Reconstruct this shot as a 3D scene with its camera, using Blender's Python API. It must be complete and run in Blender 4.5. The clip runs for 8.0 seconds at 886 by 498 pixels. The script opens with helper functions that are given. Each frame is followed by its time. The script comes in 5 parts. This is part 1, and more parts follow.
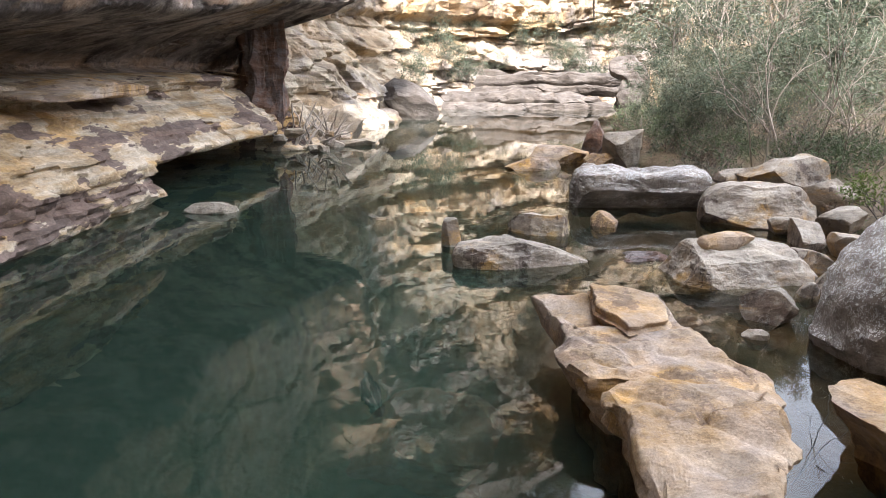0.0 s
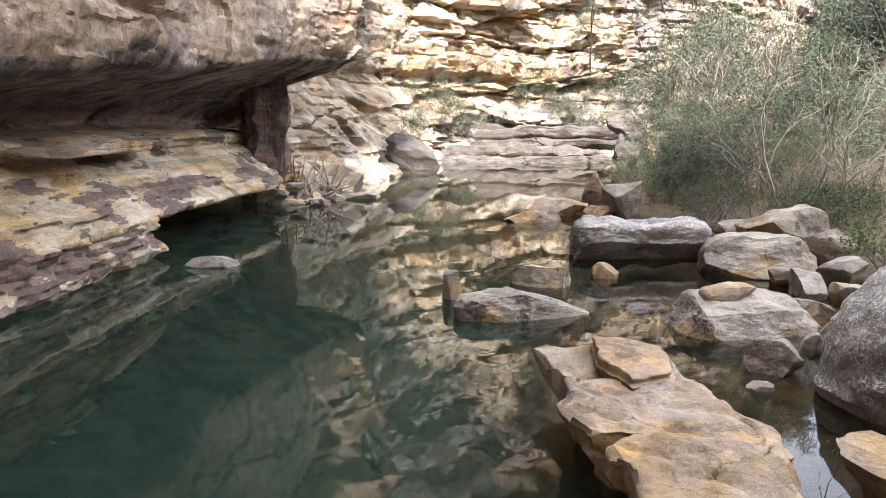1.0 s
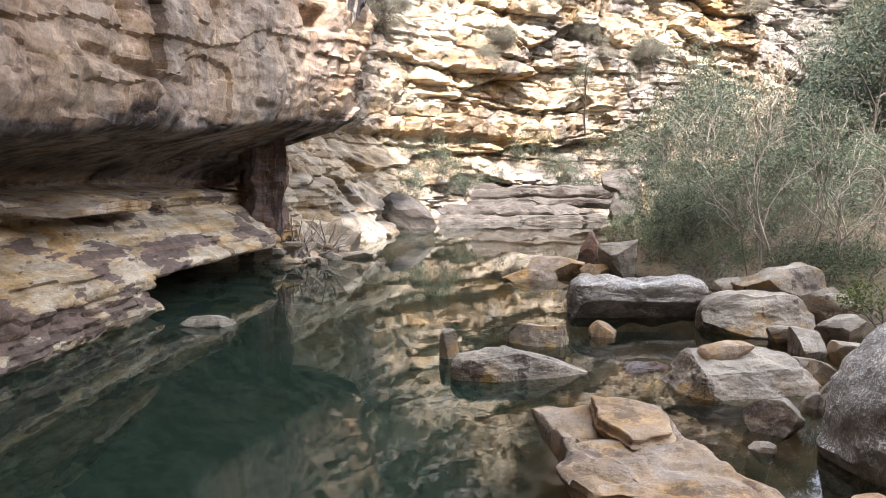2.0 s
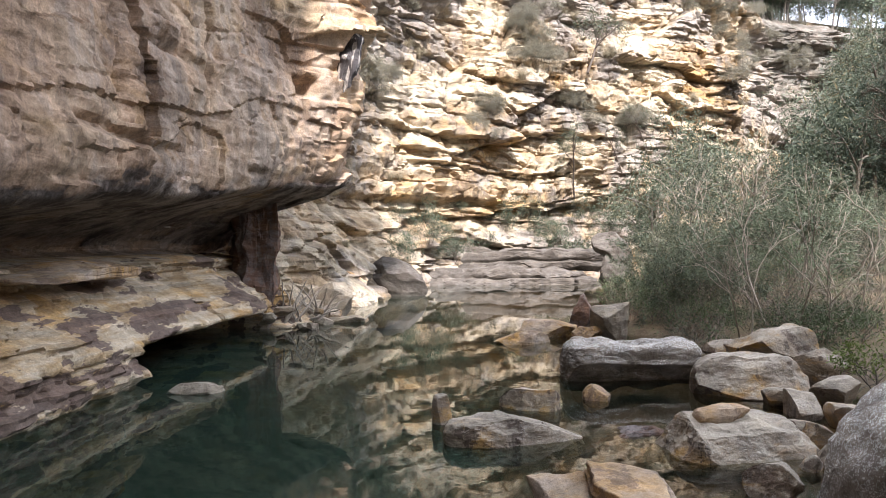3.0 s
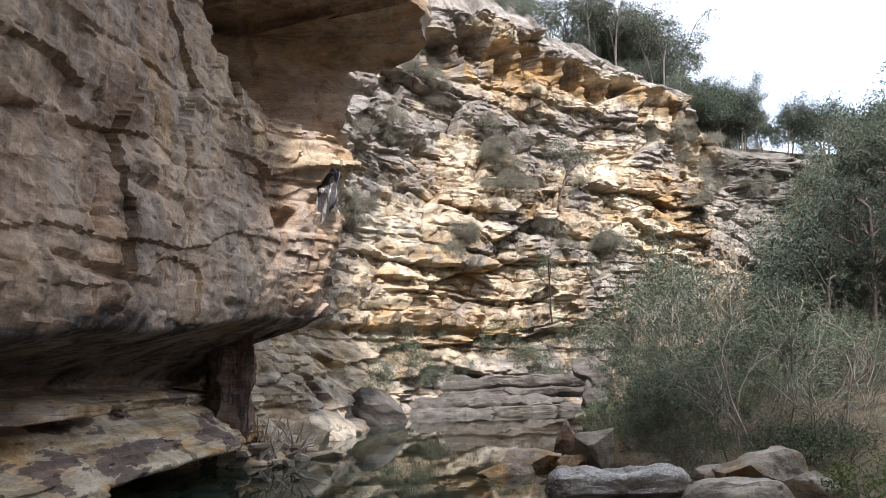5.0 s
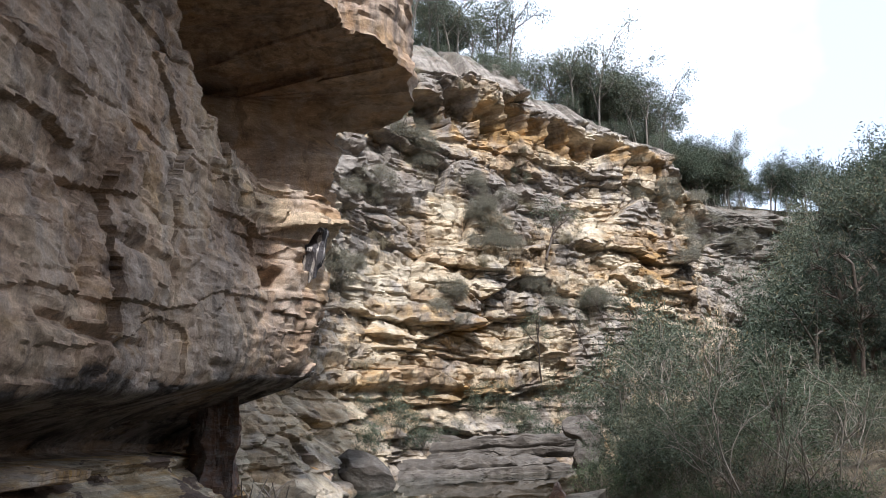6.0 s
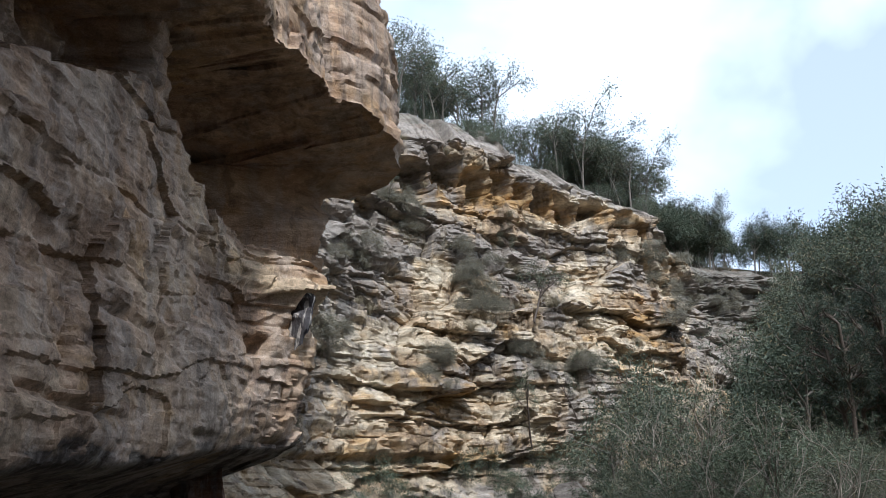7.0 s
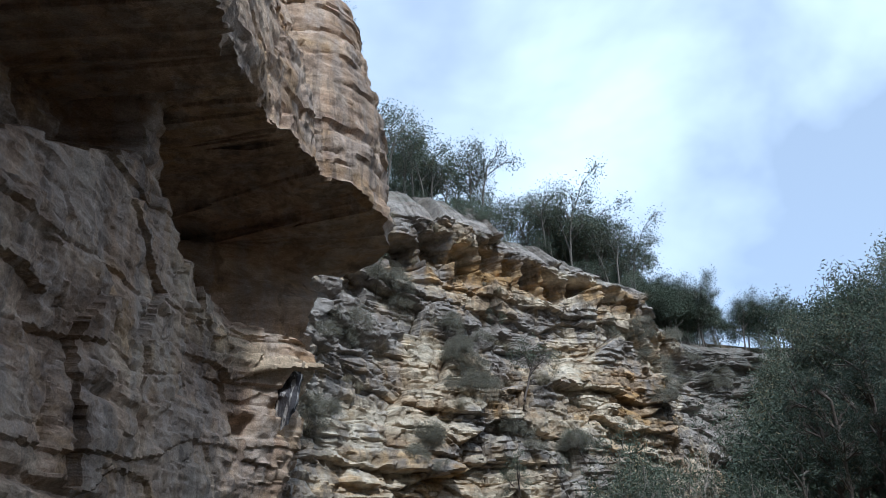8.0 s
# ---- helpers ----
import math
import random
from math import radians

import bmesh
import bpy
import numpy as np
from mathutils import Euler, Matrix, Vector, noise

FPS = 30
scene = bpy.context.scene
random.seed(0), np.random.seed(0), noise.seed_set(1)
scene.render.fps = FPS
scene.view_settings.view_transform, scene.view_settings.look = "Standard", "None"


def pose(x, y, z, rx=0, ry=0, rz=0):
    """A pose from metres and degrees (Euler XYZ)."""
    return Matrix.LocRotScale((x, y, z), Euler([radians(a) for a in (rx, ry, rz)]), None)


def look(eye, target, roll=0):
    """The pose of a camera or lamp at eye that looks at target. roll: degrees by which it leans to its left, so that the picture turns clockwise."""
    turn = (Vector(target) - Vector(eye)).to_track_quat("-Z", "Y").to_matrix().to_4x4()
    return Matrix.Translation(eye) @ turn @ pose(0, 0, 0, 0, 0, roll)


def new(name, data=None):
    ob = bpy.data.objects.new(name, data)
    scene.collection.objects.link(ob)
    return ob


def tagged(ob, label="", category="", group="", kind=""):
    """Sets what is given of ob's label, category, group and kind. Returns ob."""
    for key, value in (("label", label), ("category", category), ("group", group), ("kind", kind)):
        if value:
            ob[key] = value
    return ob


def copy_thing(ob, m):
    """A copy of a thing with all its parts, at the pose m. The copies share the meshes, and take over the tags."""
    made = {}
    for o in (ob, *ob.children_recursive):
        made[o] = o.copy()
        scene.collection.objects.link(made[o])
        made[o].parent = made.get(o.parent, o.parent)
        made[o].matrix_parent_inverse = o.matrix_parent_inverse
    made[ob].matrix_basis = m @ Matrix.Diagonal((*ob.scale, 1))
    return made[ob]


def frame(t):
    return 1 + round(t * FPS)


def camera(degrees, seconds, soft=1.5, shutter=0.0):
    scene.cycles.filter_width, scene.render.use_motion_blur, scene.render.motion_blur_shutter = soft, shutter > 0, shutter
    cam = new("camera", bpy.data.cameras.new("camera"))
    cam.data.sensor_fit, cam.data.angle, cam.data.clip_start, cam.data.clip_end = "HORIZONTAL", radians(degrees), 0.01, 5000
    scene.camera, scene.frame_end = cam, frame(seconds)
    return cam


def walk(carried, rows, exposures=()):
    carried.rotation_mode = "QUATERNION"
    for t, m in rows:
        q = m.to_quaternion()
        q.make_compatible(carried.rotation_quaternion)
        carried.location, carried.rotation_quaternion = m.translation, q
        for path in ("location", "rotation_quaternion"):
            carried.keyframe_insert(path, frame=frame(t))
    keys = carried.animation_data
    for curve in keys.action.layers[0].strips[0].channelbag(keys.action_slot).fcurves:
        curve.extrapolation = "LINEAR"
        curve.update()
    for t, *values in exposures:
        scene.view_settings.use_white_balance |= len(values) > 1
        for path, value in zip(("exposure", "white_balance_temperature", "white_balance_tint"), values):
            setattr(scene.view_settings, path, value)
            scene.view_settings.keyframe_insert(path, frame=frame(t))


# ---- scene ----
cam = camera(61.0, 8.0, soft=0.7)
EYE, TILT, LEAN, TURN = 2.5, -0.7, 0.0, 0.0
# seconds, yaw, pitch, roll: the camera stands on a rock at the pool's end and tilts up
ROWS = [
    (0.0, 0.0, -13.0, 0.0),
    (0.5, 0.02, -11.04, 0.16),
    (1.0, -0.01, -9.0, 0.36),
    (1.5, -0.07, -6.84, 0.38),
    (3.0, -0.92, 0.3, 0.83),
    (3.5, -1.27, 2.7, 1.21),
    (4.0, -1.64, 5.09, 1.67),
    (4.5, -2.05, 7.62, 2.06),
    (6.0, -3.31, 14.37, 2.82),
    (6.5, -3.72, 16.66, 3.25),
    (7.0, -4.07, 19.22, 3.71),
    (7.5, -4.41, 22.04, 3.97),
    (8.0, -4.8, 25.02, 4.12),
]
EXPOSURES = [(0.0, 1.88, 6200, 18), (1.5, 1.72, 6250, 18), (3.0, 1.28, 6200, 17), (4.5, 0.78, 6050, 15), (6.0, 0.28, 5850, 13), (7.0, -0.12, 5600, 10), (8.0, -0.52, 5150, 7)]
walk(cam, [(t, pose(0, 0, EYE, TILT, LEAN, TURN) @ pose(0, 0, 0, 90 + pitch, roll, yaw)) for t, yaw, pitch, roll in ROWS], EXPOSURES)

# ---- sky and sun: bright thin cloud with blue gaps ----
SUN_FROM = Vector((0.13, -0.68, 0.72)).normalized()
world = bpy.data.worlds.new("sky")
scene.world = world
world.use_nodes = True
wn, wl = world.node_tree.nodes, world.node_tree.links
wn.clear()
w_sky = wn.new("ShaderNodeTexSky")
w_sky.sky_type, w_sky.sun_disc = "NISHITA", False
w_sky.sun_elevation = math.asin(SUN_FROM.z)
w_sky.sun_rotation = math.atan2(SUN_FROM.x, SUN_FROM.y)
w_co = wn.new("ShaderNodeTexCoord")
w_map = wn.new("ShaderNodeMapping")
w_map.inputs["Scale"].default_value = (1.0, 1.0, 1.5)
w_no = wn.new("ShaderNodeTexNoise")
w_no.inputs["Scale"].default_value, w_no.inputs["Detail"].default_value, w_no.inputs["Roughness"].default_value = 2.4, 5.0, 0.5
w_no.inputs["Distortion"].default_value = 0.4
w_ramp = wn.new("ShaderNodeValToRGB")
w_ramp.color_ramp.elements[0].color = (0.42, 0.42, 0.42, 1)
w_ramp.color_ramp.elements[0].position, w_ramp.color_ramp.elements[1].position = 0.36, 0.66
w_mix = wn.new("ShaderNodeMix")
w_mix.data_type = "RGBA"
w_mix.inputs["B"].default_value = (12.0, 12.8, 13.4, 1)
w_bg = wn.new("ShaderNodeBackground")
w_bg.inputs["Strength"].default_value = 0.14
w_out = wn.new("ShaderNodeOutputWorld")
wl.new(w_co.outputs["Generated"], w_map.inputs["Vector"])
wl.new(w_map.outputs["Vector"], w_no.inputs["Vector"])
wl.new(w_no.outputs["Fac"], w_ramp.inputs["Fac"])
wl.new(w_ramp.outputs["Color"], w_mix.inputs["Factor"])
wl.new(w_sky.outputs["Color"], w_mix.inputs["A"])
wl.new(w_mix.outputs["Result"], w_bg.inputs["Color"])
wl.new(w_bg.outputs["Background"], w_out.inputs["Surface"])

sun = new("sun", bpy.data.lights.new("sun", "SUN"))
sun.data.energy, sun.data.angle, sun.data.color = 5.0, radians(4), (1.0, 0.94, 0.84)
sun.matrix_world = look(SUN_FROM * 80, (0, 0, 0))


# ---- noise on arrays ----
def lattice(ix, iy, iz, seed):
    h = (ix.astype(np.int64) * 374761393 + iy.astype(np.int64) * 668265263 + iz.astype(np.int64) * 2147483647 + seed * 974711) & 0xFFFFFFFF
    h = ((h ^ (h >> 13)) * 1274126177) & 0xFFFFFFFF
    h = ((h ^ (h >> 16)) * 2246822519) & 0xFFFFFFFF
    return ((h ^ (h >> 15)) & 0xFFFFFF) / float(0xFFFFFF)


def rnd(a, b=0, seed=0):
    a, b = np.broadcast_arrays(np.asarray(a), np.asarray(b))
    return lattice(a, b, np.zeros_like(a), seed + 7)


def vnoise(x, y, z, seed=0):
    x, y, z = np.broadcast_arrays(np.asarray(x, float), np.asarray(y, float), np.asarray(z, float))
    ix, iy, iz = np.floor(x), np.floor(y), np.floor(z)
    fx, fy, fz = x - ix, y - iy, z - iz
    fx, fy, fz = (f * f * f * (f * (f * 6 - 15) + 10) for f in (fx, fy, fz))
    total = 0
    for dx in (0, 1):
        for dy in (0, 1):
            for dz in (0, 1):
                w = (fx if dx else 1 - fx) * (fy if dy else 1 - fy) * (fz if dz else 1 - fz)
                total = total + w * lattice(ix + dx, iy + dy, iz + dz, seed)
    return total * 2 - 1


def fbm(x, y, z, octaves=4, seed=0, gain=0.5):
    total, amp = 0, 1.0
    for k in range(octaves):
        f = 2.03 ** k
        total = total + amp * vnoise(x * f + 3.7 * k, y * f - 1.3 * k, z * f + 5.1 * k, seed + k)
        amp *= gain
    return total


def crag(x, y, z, octaves=5, seed=0, gain=0.55):
    """Creased, broken relief: sharp ridges and clefts at many sizes."""
    total, amp = 0, 1.0
    for k in range(octaves):
        f = 2.1 ** k
        total = total + amp * (0.5 - np.abs(vnoise(x * f + 9.1 * k, y * f + 4.3 * k, z * f - 2.9 * k, seed + k)) * 1.4)
        amp *= gain
    return total


def smooth(a, b, x):
    f = np.clip((np.asarray(x, float) - a) / (b - a), 0, 1)
    return f * f * (3 - 2 * f)


def strata(u, z, thick, width, amp, joint, seed, soft=0.12):
    """Beds of uneven thickness broken into blocks: the offset of each block and a random tone."""
    zz = z + 0.10 * thick * fbm(u / (2.5 * thick), z / (2.5 * thick), 0.5, 3, seed) * 3
    q = zz / thick + 0.38 * vnoise(0.1, 0.3, zz / thick * 0.6, seed + 1) * 1.6
    k = np.floor(q)
    f = q - k
    w = width * (0.55 + 0.9 * rnd(k, 3, seed))
    uu = u / w + 31.7 * rnd(k, 5, seed) + 0.10 * fbm(u / thick, z / thick, 2.5, 3, seed + 3)
    c = np.floor(uu)
    g = uu - c
    off = amp * (0.55 * (rnd(k, 1, seed) - 0.5) + 0.75 * (rnd(k, c, seed + 9) - 0.5)) * 2
    nxt = amp * (0.55 * (rnd(k, 1, seed) - 0.5) + 0.75 * (rnd(k, c + 1, seed + 9) - 0.5)) * 2
    off = off + (nxt - off) * smooth(0.93, 1.0, g)
    edge = np.minimum(f, 1 - f) * thick
    side = np.minimum(g, 1 - g) * w
    off = off - joint * np.exp(-(edge / (soft * thick)) ** 2) - 0.6 * joint * np.exp(-(side / (0.10 * thick)) ** 2)
    return off, rnd(k, c, seed + 21)


def facets(u, v, size, aspect, seed, tilt=0.7, row=0.5):
    """Broken rock: cells with flat tilted faces. Gives the offset (about -1..1) and the distance from the cell's edge."""
    a = u / (size * aspect) + 0.16 * fbm(u / size, v / size, 0.7, 2, seed + 1)
    b = v / size + 0.16 * fbm(u / size, v / size, 4.7, 2, seed + 2)
    i, j = np.floor(a), np.floor(b)
    best, second, val = np.full(a.shape, 9.0), np.full(a.shape, 9.0), np.zeros(a.shape)
    for di in (-1, 0, 1):
        for dj in (-1, 0, 1):
            ci, cj = i + di, j + dj
            dx = a - (ci + 0.5 + 0.9 * (rnd(ci, cj, seed) - 0.5))
            dy = b - (cj + 0.5 + row * 1.8 * (rnd(ci, cj, seed + 31) - 0.5))
            d = dx * dx + dy * dy
            f = 2 * rnd(ci, cj, seed + 62) - 1 + tilt * ((2 * rnd(ci, cj, seed + 93) - 1) * dx + (2.2 * rnd(ci, cj, seed + 124) - 0.7) * dy)
            near = d < best
            second = np.where(near, best, np.minimum(second, d))
            best, val = np.where(near, d, best), np.where(near, f, val)
    return val, np.sqrt(second) - np.sqrt(best)


# ---- meshes ----
def mesh_of(name, verts, faces, smooth_on=True):
    me = bpy.data.meshes.new(name)
    verts = np.asarray(verts, np.float32)
    faces = np.asarray(faces, np.int32)
    n, k = faces.shape
    me.vertices.add(len(verts))
    me.vertices.foreach_set("co", verts.ravel())
    me.loops.add(n * k)
    me.loops.foreach_set("vertex_index", faces.ravel())
    me.polygons.add(n)
    me.polygons.foreach_set("loop_start", np.arange(0, n * k, k, dtype=np.int32))
    me.polygons.foreach_set("loop_total", np.full(n, k, np.int32))
    me.polygons.foreach_set("use_smooth", np.full(n, smooth_on, bool))
    me.update(calc_edges=True)
    return me


def sheet(name, X, Y, Z, tone=None, flip=False):
    nu, nv = X.shape
    i = np.arange(nu * nv).reshape(nu, nv)
    f = np.stack([i[:-1, :-1], i[1:, :-1], i[1:, 1:], i[:-1, 1:]], -1).reshape(-1, 4)
    me = mesh_of(name, np.stack([X, Y, Z], -1).reshape(-1, 3), f[:, ::-1] if flip else f)
    if tone is not None:
        me.attributes.new("tone", "FLOAT", "POINT").data.foreach_set("value", np.asarray(tone, np.float32).ravel())
    return me


def part(name, me, material, parent=None, label=""):
    ob = new(name, me)
    if not me.materials:
        me.materials.append(material)
    ob.parent = parent
    if label:
        tagged(ob, label)
    return ob


def thing(name, label, category, at=(0, 0, 0), turn=0.0, group="", kind="", size=1.0):
    ob = new(name)
    ob.empty_display_size = 0.2
    ob.matrix_basis = Matrix.LocRotScale(at, Euler((0, 0, turn)), (size, size, size))
    return tagged(ob, label, category, group, kind)


# ---- materials ----
class Nodes:
    def __init__(self, name):
        self.mat = bpy.data.materials.new(name)
        self.mat.use_nodes = True
        self.t = self.mat.node_tree
        self.t.nodes.clear()

    def add(self, kind, out=0, **inputs):
        n = self.t.nodes.new("ShaderNode" + kind)
        for key, v in inputs.items():
            key = key.replace("_", " ")
            s = n.inputs[int(key[1:])] if key[0] == "i" and key[1:].isdigit() else n.inputs[key]
            if isinstance(v, bpy.types.NodeSocket):
                self.t.links.new(v, s)
            else:
                s.default_value = v
        return n.outputs[out] if isinstance(out, (int, str)) else n

    def math(self, op, a, b=0.0, clamp=False):
        n = self.t.nodes.new("ShaderNodeMath")
        n.operation, n.use_clamp = op, clamp
        for s, v in zip(n.inputs, (a, b)):
            if isinstance(v, bpy.types.NodeSocket):
                self.t.links.new(v, s)
            else:
                s.default_value = v
        return n.outputs[0]

    def scaled(self, vec, s):
        n = self.t.nodes.new("ShaderNodeMapping")
        self.t.links.new(vec, n.inputs["Vector"])
        n.inputs["Scale"].default_value = s
        return n.outputs[0]

    def noise(self, vec, scale, detail=5.0, rough=0.6, out="Fac", dist=0.0):
        return self.add("TexNoise", out, Vector=vec, Scale=scale, Detail=detail, Roughness=rough, Distortion=dist)

    def ramp(self, fac, stops):
        n = self.t.nodes.new("ShaderNodeValToRGB")
        self.t.links.new(fac, n.inputs["Fac"])
        e = n.color_ramp.elements
        while len(e) < len(stops):
            e.new(0.5)
        for el, (p, c) in zip(e, stops):
            el.position = p
            el.color = (*c, 1) if isinstance(c, tuple) else (c, c, c, 1)
        return n.outputs[0]

    def mix(self, fac, a, b, blend="MIX"):
        n = self.t.nodes.new("ShaderNodeMix")
        n.data_type, n.blend_type = "RGBA", blend
        for key, v in (("Factor", fac), ("A", a), ("B", b)):
            s = n.inputs[0] if key == "Factor" else n.inputs[6 if key == "A" else 7]
            if isinstance(v, bpy.types.NodeSocket):
                self.t.links.new(v, s)
            else:
                s.default_value = (*v, 1) if isinstance(v, tuple) else v
        return n.outputs[2]

    def done(self, shader):
        o = self.t.nodes.new("ShaderNodeOutputMaterial")
        self.t.links.new(shader, o.inputs["Surface"])
        return self.mat


def rock_material(name, stops, grey, grey_amount, stain, stain_amount, lichen=0.0, lichen_colour=(0.5, 0.5, 0.47), bump=0.5, fine=1.0, ochre=0.0, bands=0.5, spot=9.0, patch=0.0, contrast=1.0, stain_edge=0.11, cover=0.0, depth=0.035, stain_size=1.1, stain_rough=0.7, stain_at=0.54, grit=1.0, gain=2.2, cells=0.0, cell_size=1.0, thin=0.0, thin_per_m=6.0, stain_scale=(1.2, 1.2, 0.5), upward_pale=0.0, upward_pale_colour=(0.5, 0.46, 0.4), ochre_size=1.0, zones=0.0, streaks=0.0):
    """Weathered sandstone: beds, ochre blotches, grey weathered runs, dark stains, lichen, paler upward faces, grain.
    """
    m = Nodes(name)
    co = m.add("TexCoord", "Object")
    r = m.add("ObjectInfo", "Random")
    off = m.add("CombineXYZ", X=m.math("MULTIPLY", r, 41.0), Y=m.math("MULTIPLY", r, 17.0), Z=m.math("MULTIPLY", r, 0.0))
    p = m.add("VectorMath", 0, i0=co, i1=off)
    big = m.noise(p, 0.35 * fine, 8, 0.68)
    beds = m.noise(m.scaled(p, (0.35, 0.35, 4.2)), 1.0 * fine, 7, 0.65, dist=0.3)
    runs = m.noise(m.scaled(p, (1.9, 1.9, 0.22)), 0.8 * fine, 6, 0.62)
    grain = m.noise(p, 22.0, 5, 0.7)
    mid = m.noise(m.scaled(p, (0.8, 0.8, 1.7)), 1.3 * fine, 10, 0.78, dist=0.6)
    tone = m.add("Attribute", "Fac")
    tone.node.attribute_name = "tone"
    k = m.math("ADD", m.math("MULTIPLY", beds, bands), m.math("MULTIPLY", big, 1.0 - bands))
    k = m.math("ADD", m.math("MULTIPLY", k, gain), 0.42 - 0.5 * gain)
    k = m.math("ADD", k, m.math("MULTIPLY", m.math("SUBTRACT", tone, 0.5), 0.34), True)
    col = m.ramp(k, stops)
    if ochre:
        o = m.noise(m.scaled(p, (0.6, 0.6, 1.5)), 0.55 * fine * ochre_size, 6, 0.62)
        if zones:
            rust = m.add("Attribute", "Fac")
            rust.node.attribute_name = "rust"
            o = m.math("ADD", o, m.math("MULTIPLY", m.math("SUBTRACT", rust, 0.25), 0.17))
        o = m.ramp(o, [(0.53, 0.0), (0.62, 1.0)])
        col = m.mix(m.math("MULTIPLY", o, ochre), col, (0.50, 0.29, 0.09))
    g = m.math("ADD", m.math("MULTIPLY", runs, 0.55 - 0.2 * patch), m.math("MULTIPLY", mid, 0.45 - 0.25 * patch))
    if patch:
        g = m.math("ADD", g, m.math("MULTIPLY", m.noise(m.scaled(p, (1, 1, 1.3)), 0.13, 4, 0.5, dist=0.5), 0.45 * patch))
    if zones:
        weather = m.add("Attribute", "Fac")
        weather.node.attribute_name = "weather"
        g = m.math("ADD", g, m.math("MULTIPLY", weather, 0.10 * zones))
    g = m.ramp(g, [(0.475, 0.0), (0.55, 1.0)])
    col = m.mix(m.math("MULTIPLY", g, grey_amount), col, grey)
    s = m.ramp(m.noise(m.scaled(p, stain_scale), stain_size * fine, 8, stain_rough), [(stain_at, 0.0), (stain_at + stain_edge, 1.0)])
    col = m.mix(m.math("MULTIPLY", s, stain_amount), col, stain)
    if streaks:
        # dark runs where water drips down the face
        drip = m.noise(m.scaled(p, (3.2, 3.2, 0.13)), 1.0, 5, 0.6)
        where = m.ramp(m.noise(p, 0.22, 3, 0.5), [(0.47, 0.0), (0.60, 1.0)])
        col = m.mix(m.math("MULTIPLY", m.math("MULTIPLY", m.ramp(drip, [(0.5, 0.0), (0.58, 1.0)]), where), streaks), col, (0.09, 0.075, 0.065))
    if lichen:
        v = m.add("TexVoronoi", "Distance", Vector=m.add("VectorMath", 0, i0=p, i1=m.add("TexNoise", "Color", Vector=p, Scale=14.0, Detail=3.0)), Scale=spot)
        patch = m.ramp(m.noise(p, 1.6 * fine, 5, 0.6), [(0.5 - cover, 0.0), (0.6 - cover, 1.0)])
        up = m.add("SeparateXYZ", 2, Vector=m.add("NewGeometry", "Normal"))
        top = m.ramp(m.math("ADD", up, 0.35), [(0.2, 0.0), (0.75, 1.0)])
        l = m.math("MULTIPLY", m.ramp(v, [(0.36, 1.0), (0.46, 0.0)]), m.math("MULTIPLY", patch, top))
        col = m.mix(m.math("MULTIPLY", l, lichen, True), col, lichen_colour)
    # paler colour on faces that turn upwards, with a noisy edge
    if upward_pale:
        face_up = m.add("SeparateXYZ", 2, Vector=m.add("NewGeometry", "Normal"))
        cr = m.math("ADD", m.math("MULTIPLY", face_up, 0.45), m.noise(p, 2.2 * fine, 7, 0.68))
        col = m.mix(m.math("MULTIPLY", m.ramp(cr, [(0.72, 0.0), (0.86, 1.0)]), upward_pale), col, upward_pale_colour)
    fine_grain = m.noise(p, 70.0, 3, 0.7)
    col = m.mix(0.8, col, m.ramp(fine_grain, [(0.3, 0.72), (0.7, 1.25)]), "MULTIPLY")
    col = m.mix(1.0, col, m.ramp(grain, [(0.25, 1 - 0.4 * grit), (0.75, 1 + 0.3 * grit)]), "MULTIPLY")
    col = m.mix(1.0, col, m.ramp(mid, [(0.5 - 0.22 / contrast, 0.6), (0.5 + 0.22 / contrast, 1.25)]), "MULTIPLY")
    h = m.math("ADD", m.math("MULTIPLY", grain, 0.25), m.math("ADD", m.math("MULTIPLY", mid, 1.0), m.math("MULTIPLY", beds, 1.6 * bands)))
    crack = m.add("TexVoronoi", "Distance", Vector=m.add("VectorMath", 0, i0=m.scaled(p, (1.0, 1.0, 1.9)), i1=m.add("TexNoise", "Color", Vector=p, Scale=2.5 * fine, Detail=4.0)), Scale=1.6 * fine)
    h = m.math("ADD", h, m.math("MULTIPLY", crack, 0.7))
    chip = m.noise(m.scaled(p, (1.0, 1.0, 1.6)), 6.0 * fine, 8, 0.75)
    h = m.math("ADD", h, m.math("MULTIPLY", m.math("ABSOLUTE", m.math("SUBTRACT", chip, 0.5)), 0.8))
    if cells:
        # broken plates: each with its own height and tone
        warp = m.add("VectorMath", 0, i0=m.scaled(p, (1.0, 1.0, 1.7)), i1=m.scaled(m.add("TexNoise", "Color", Vector=p, Scale=1.3 / cell_size, Detail=5.0), (0.5 * cell_size,) * 3))
        pick = m.add("SeparateColor", 0, Color=m.add("TexVoronoi", "Color", Vector=warp, Scale=1.0 / cell_size))
        pick_small = m.add("SeparateColor", 0, Color=m.add("TexVoronoi", "Color", Vector=warp, Scale=3.1 / cell_size))
        h = m.math("ADD", h, m.math("MULTIPLY", m.math("ADD", pick, m.math("MULTIPLY", pick_small, 0.4)), 2.0 * cells))
        col = m.mix(1.0, col, m.ramp(pick, [(0.0, 1 - 0.42 * cells), (1.0, 1 + 0.32 * cells)]), "MULTIPLY")
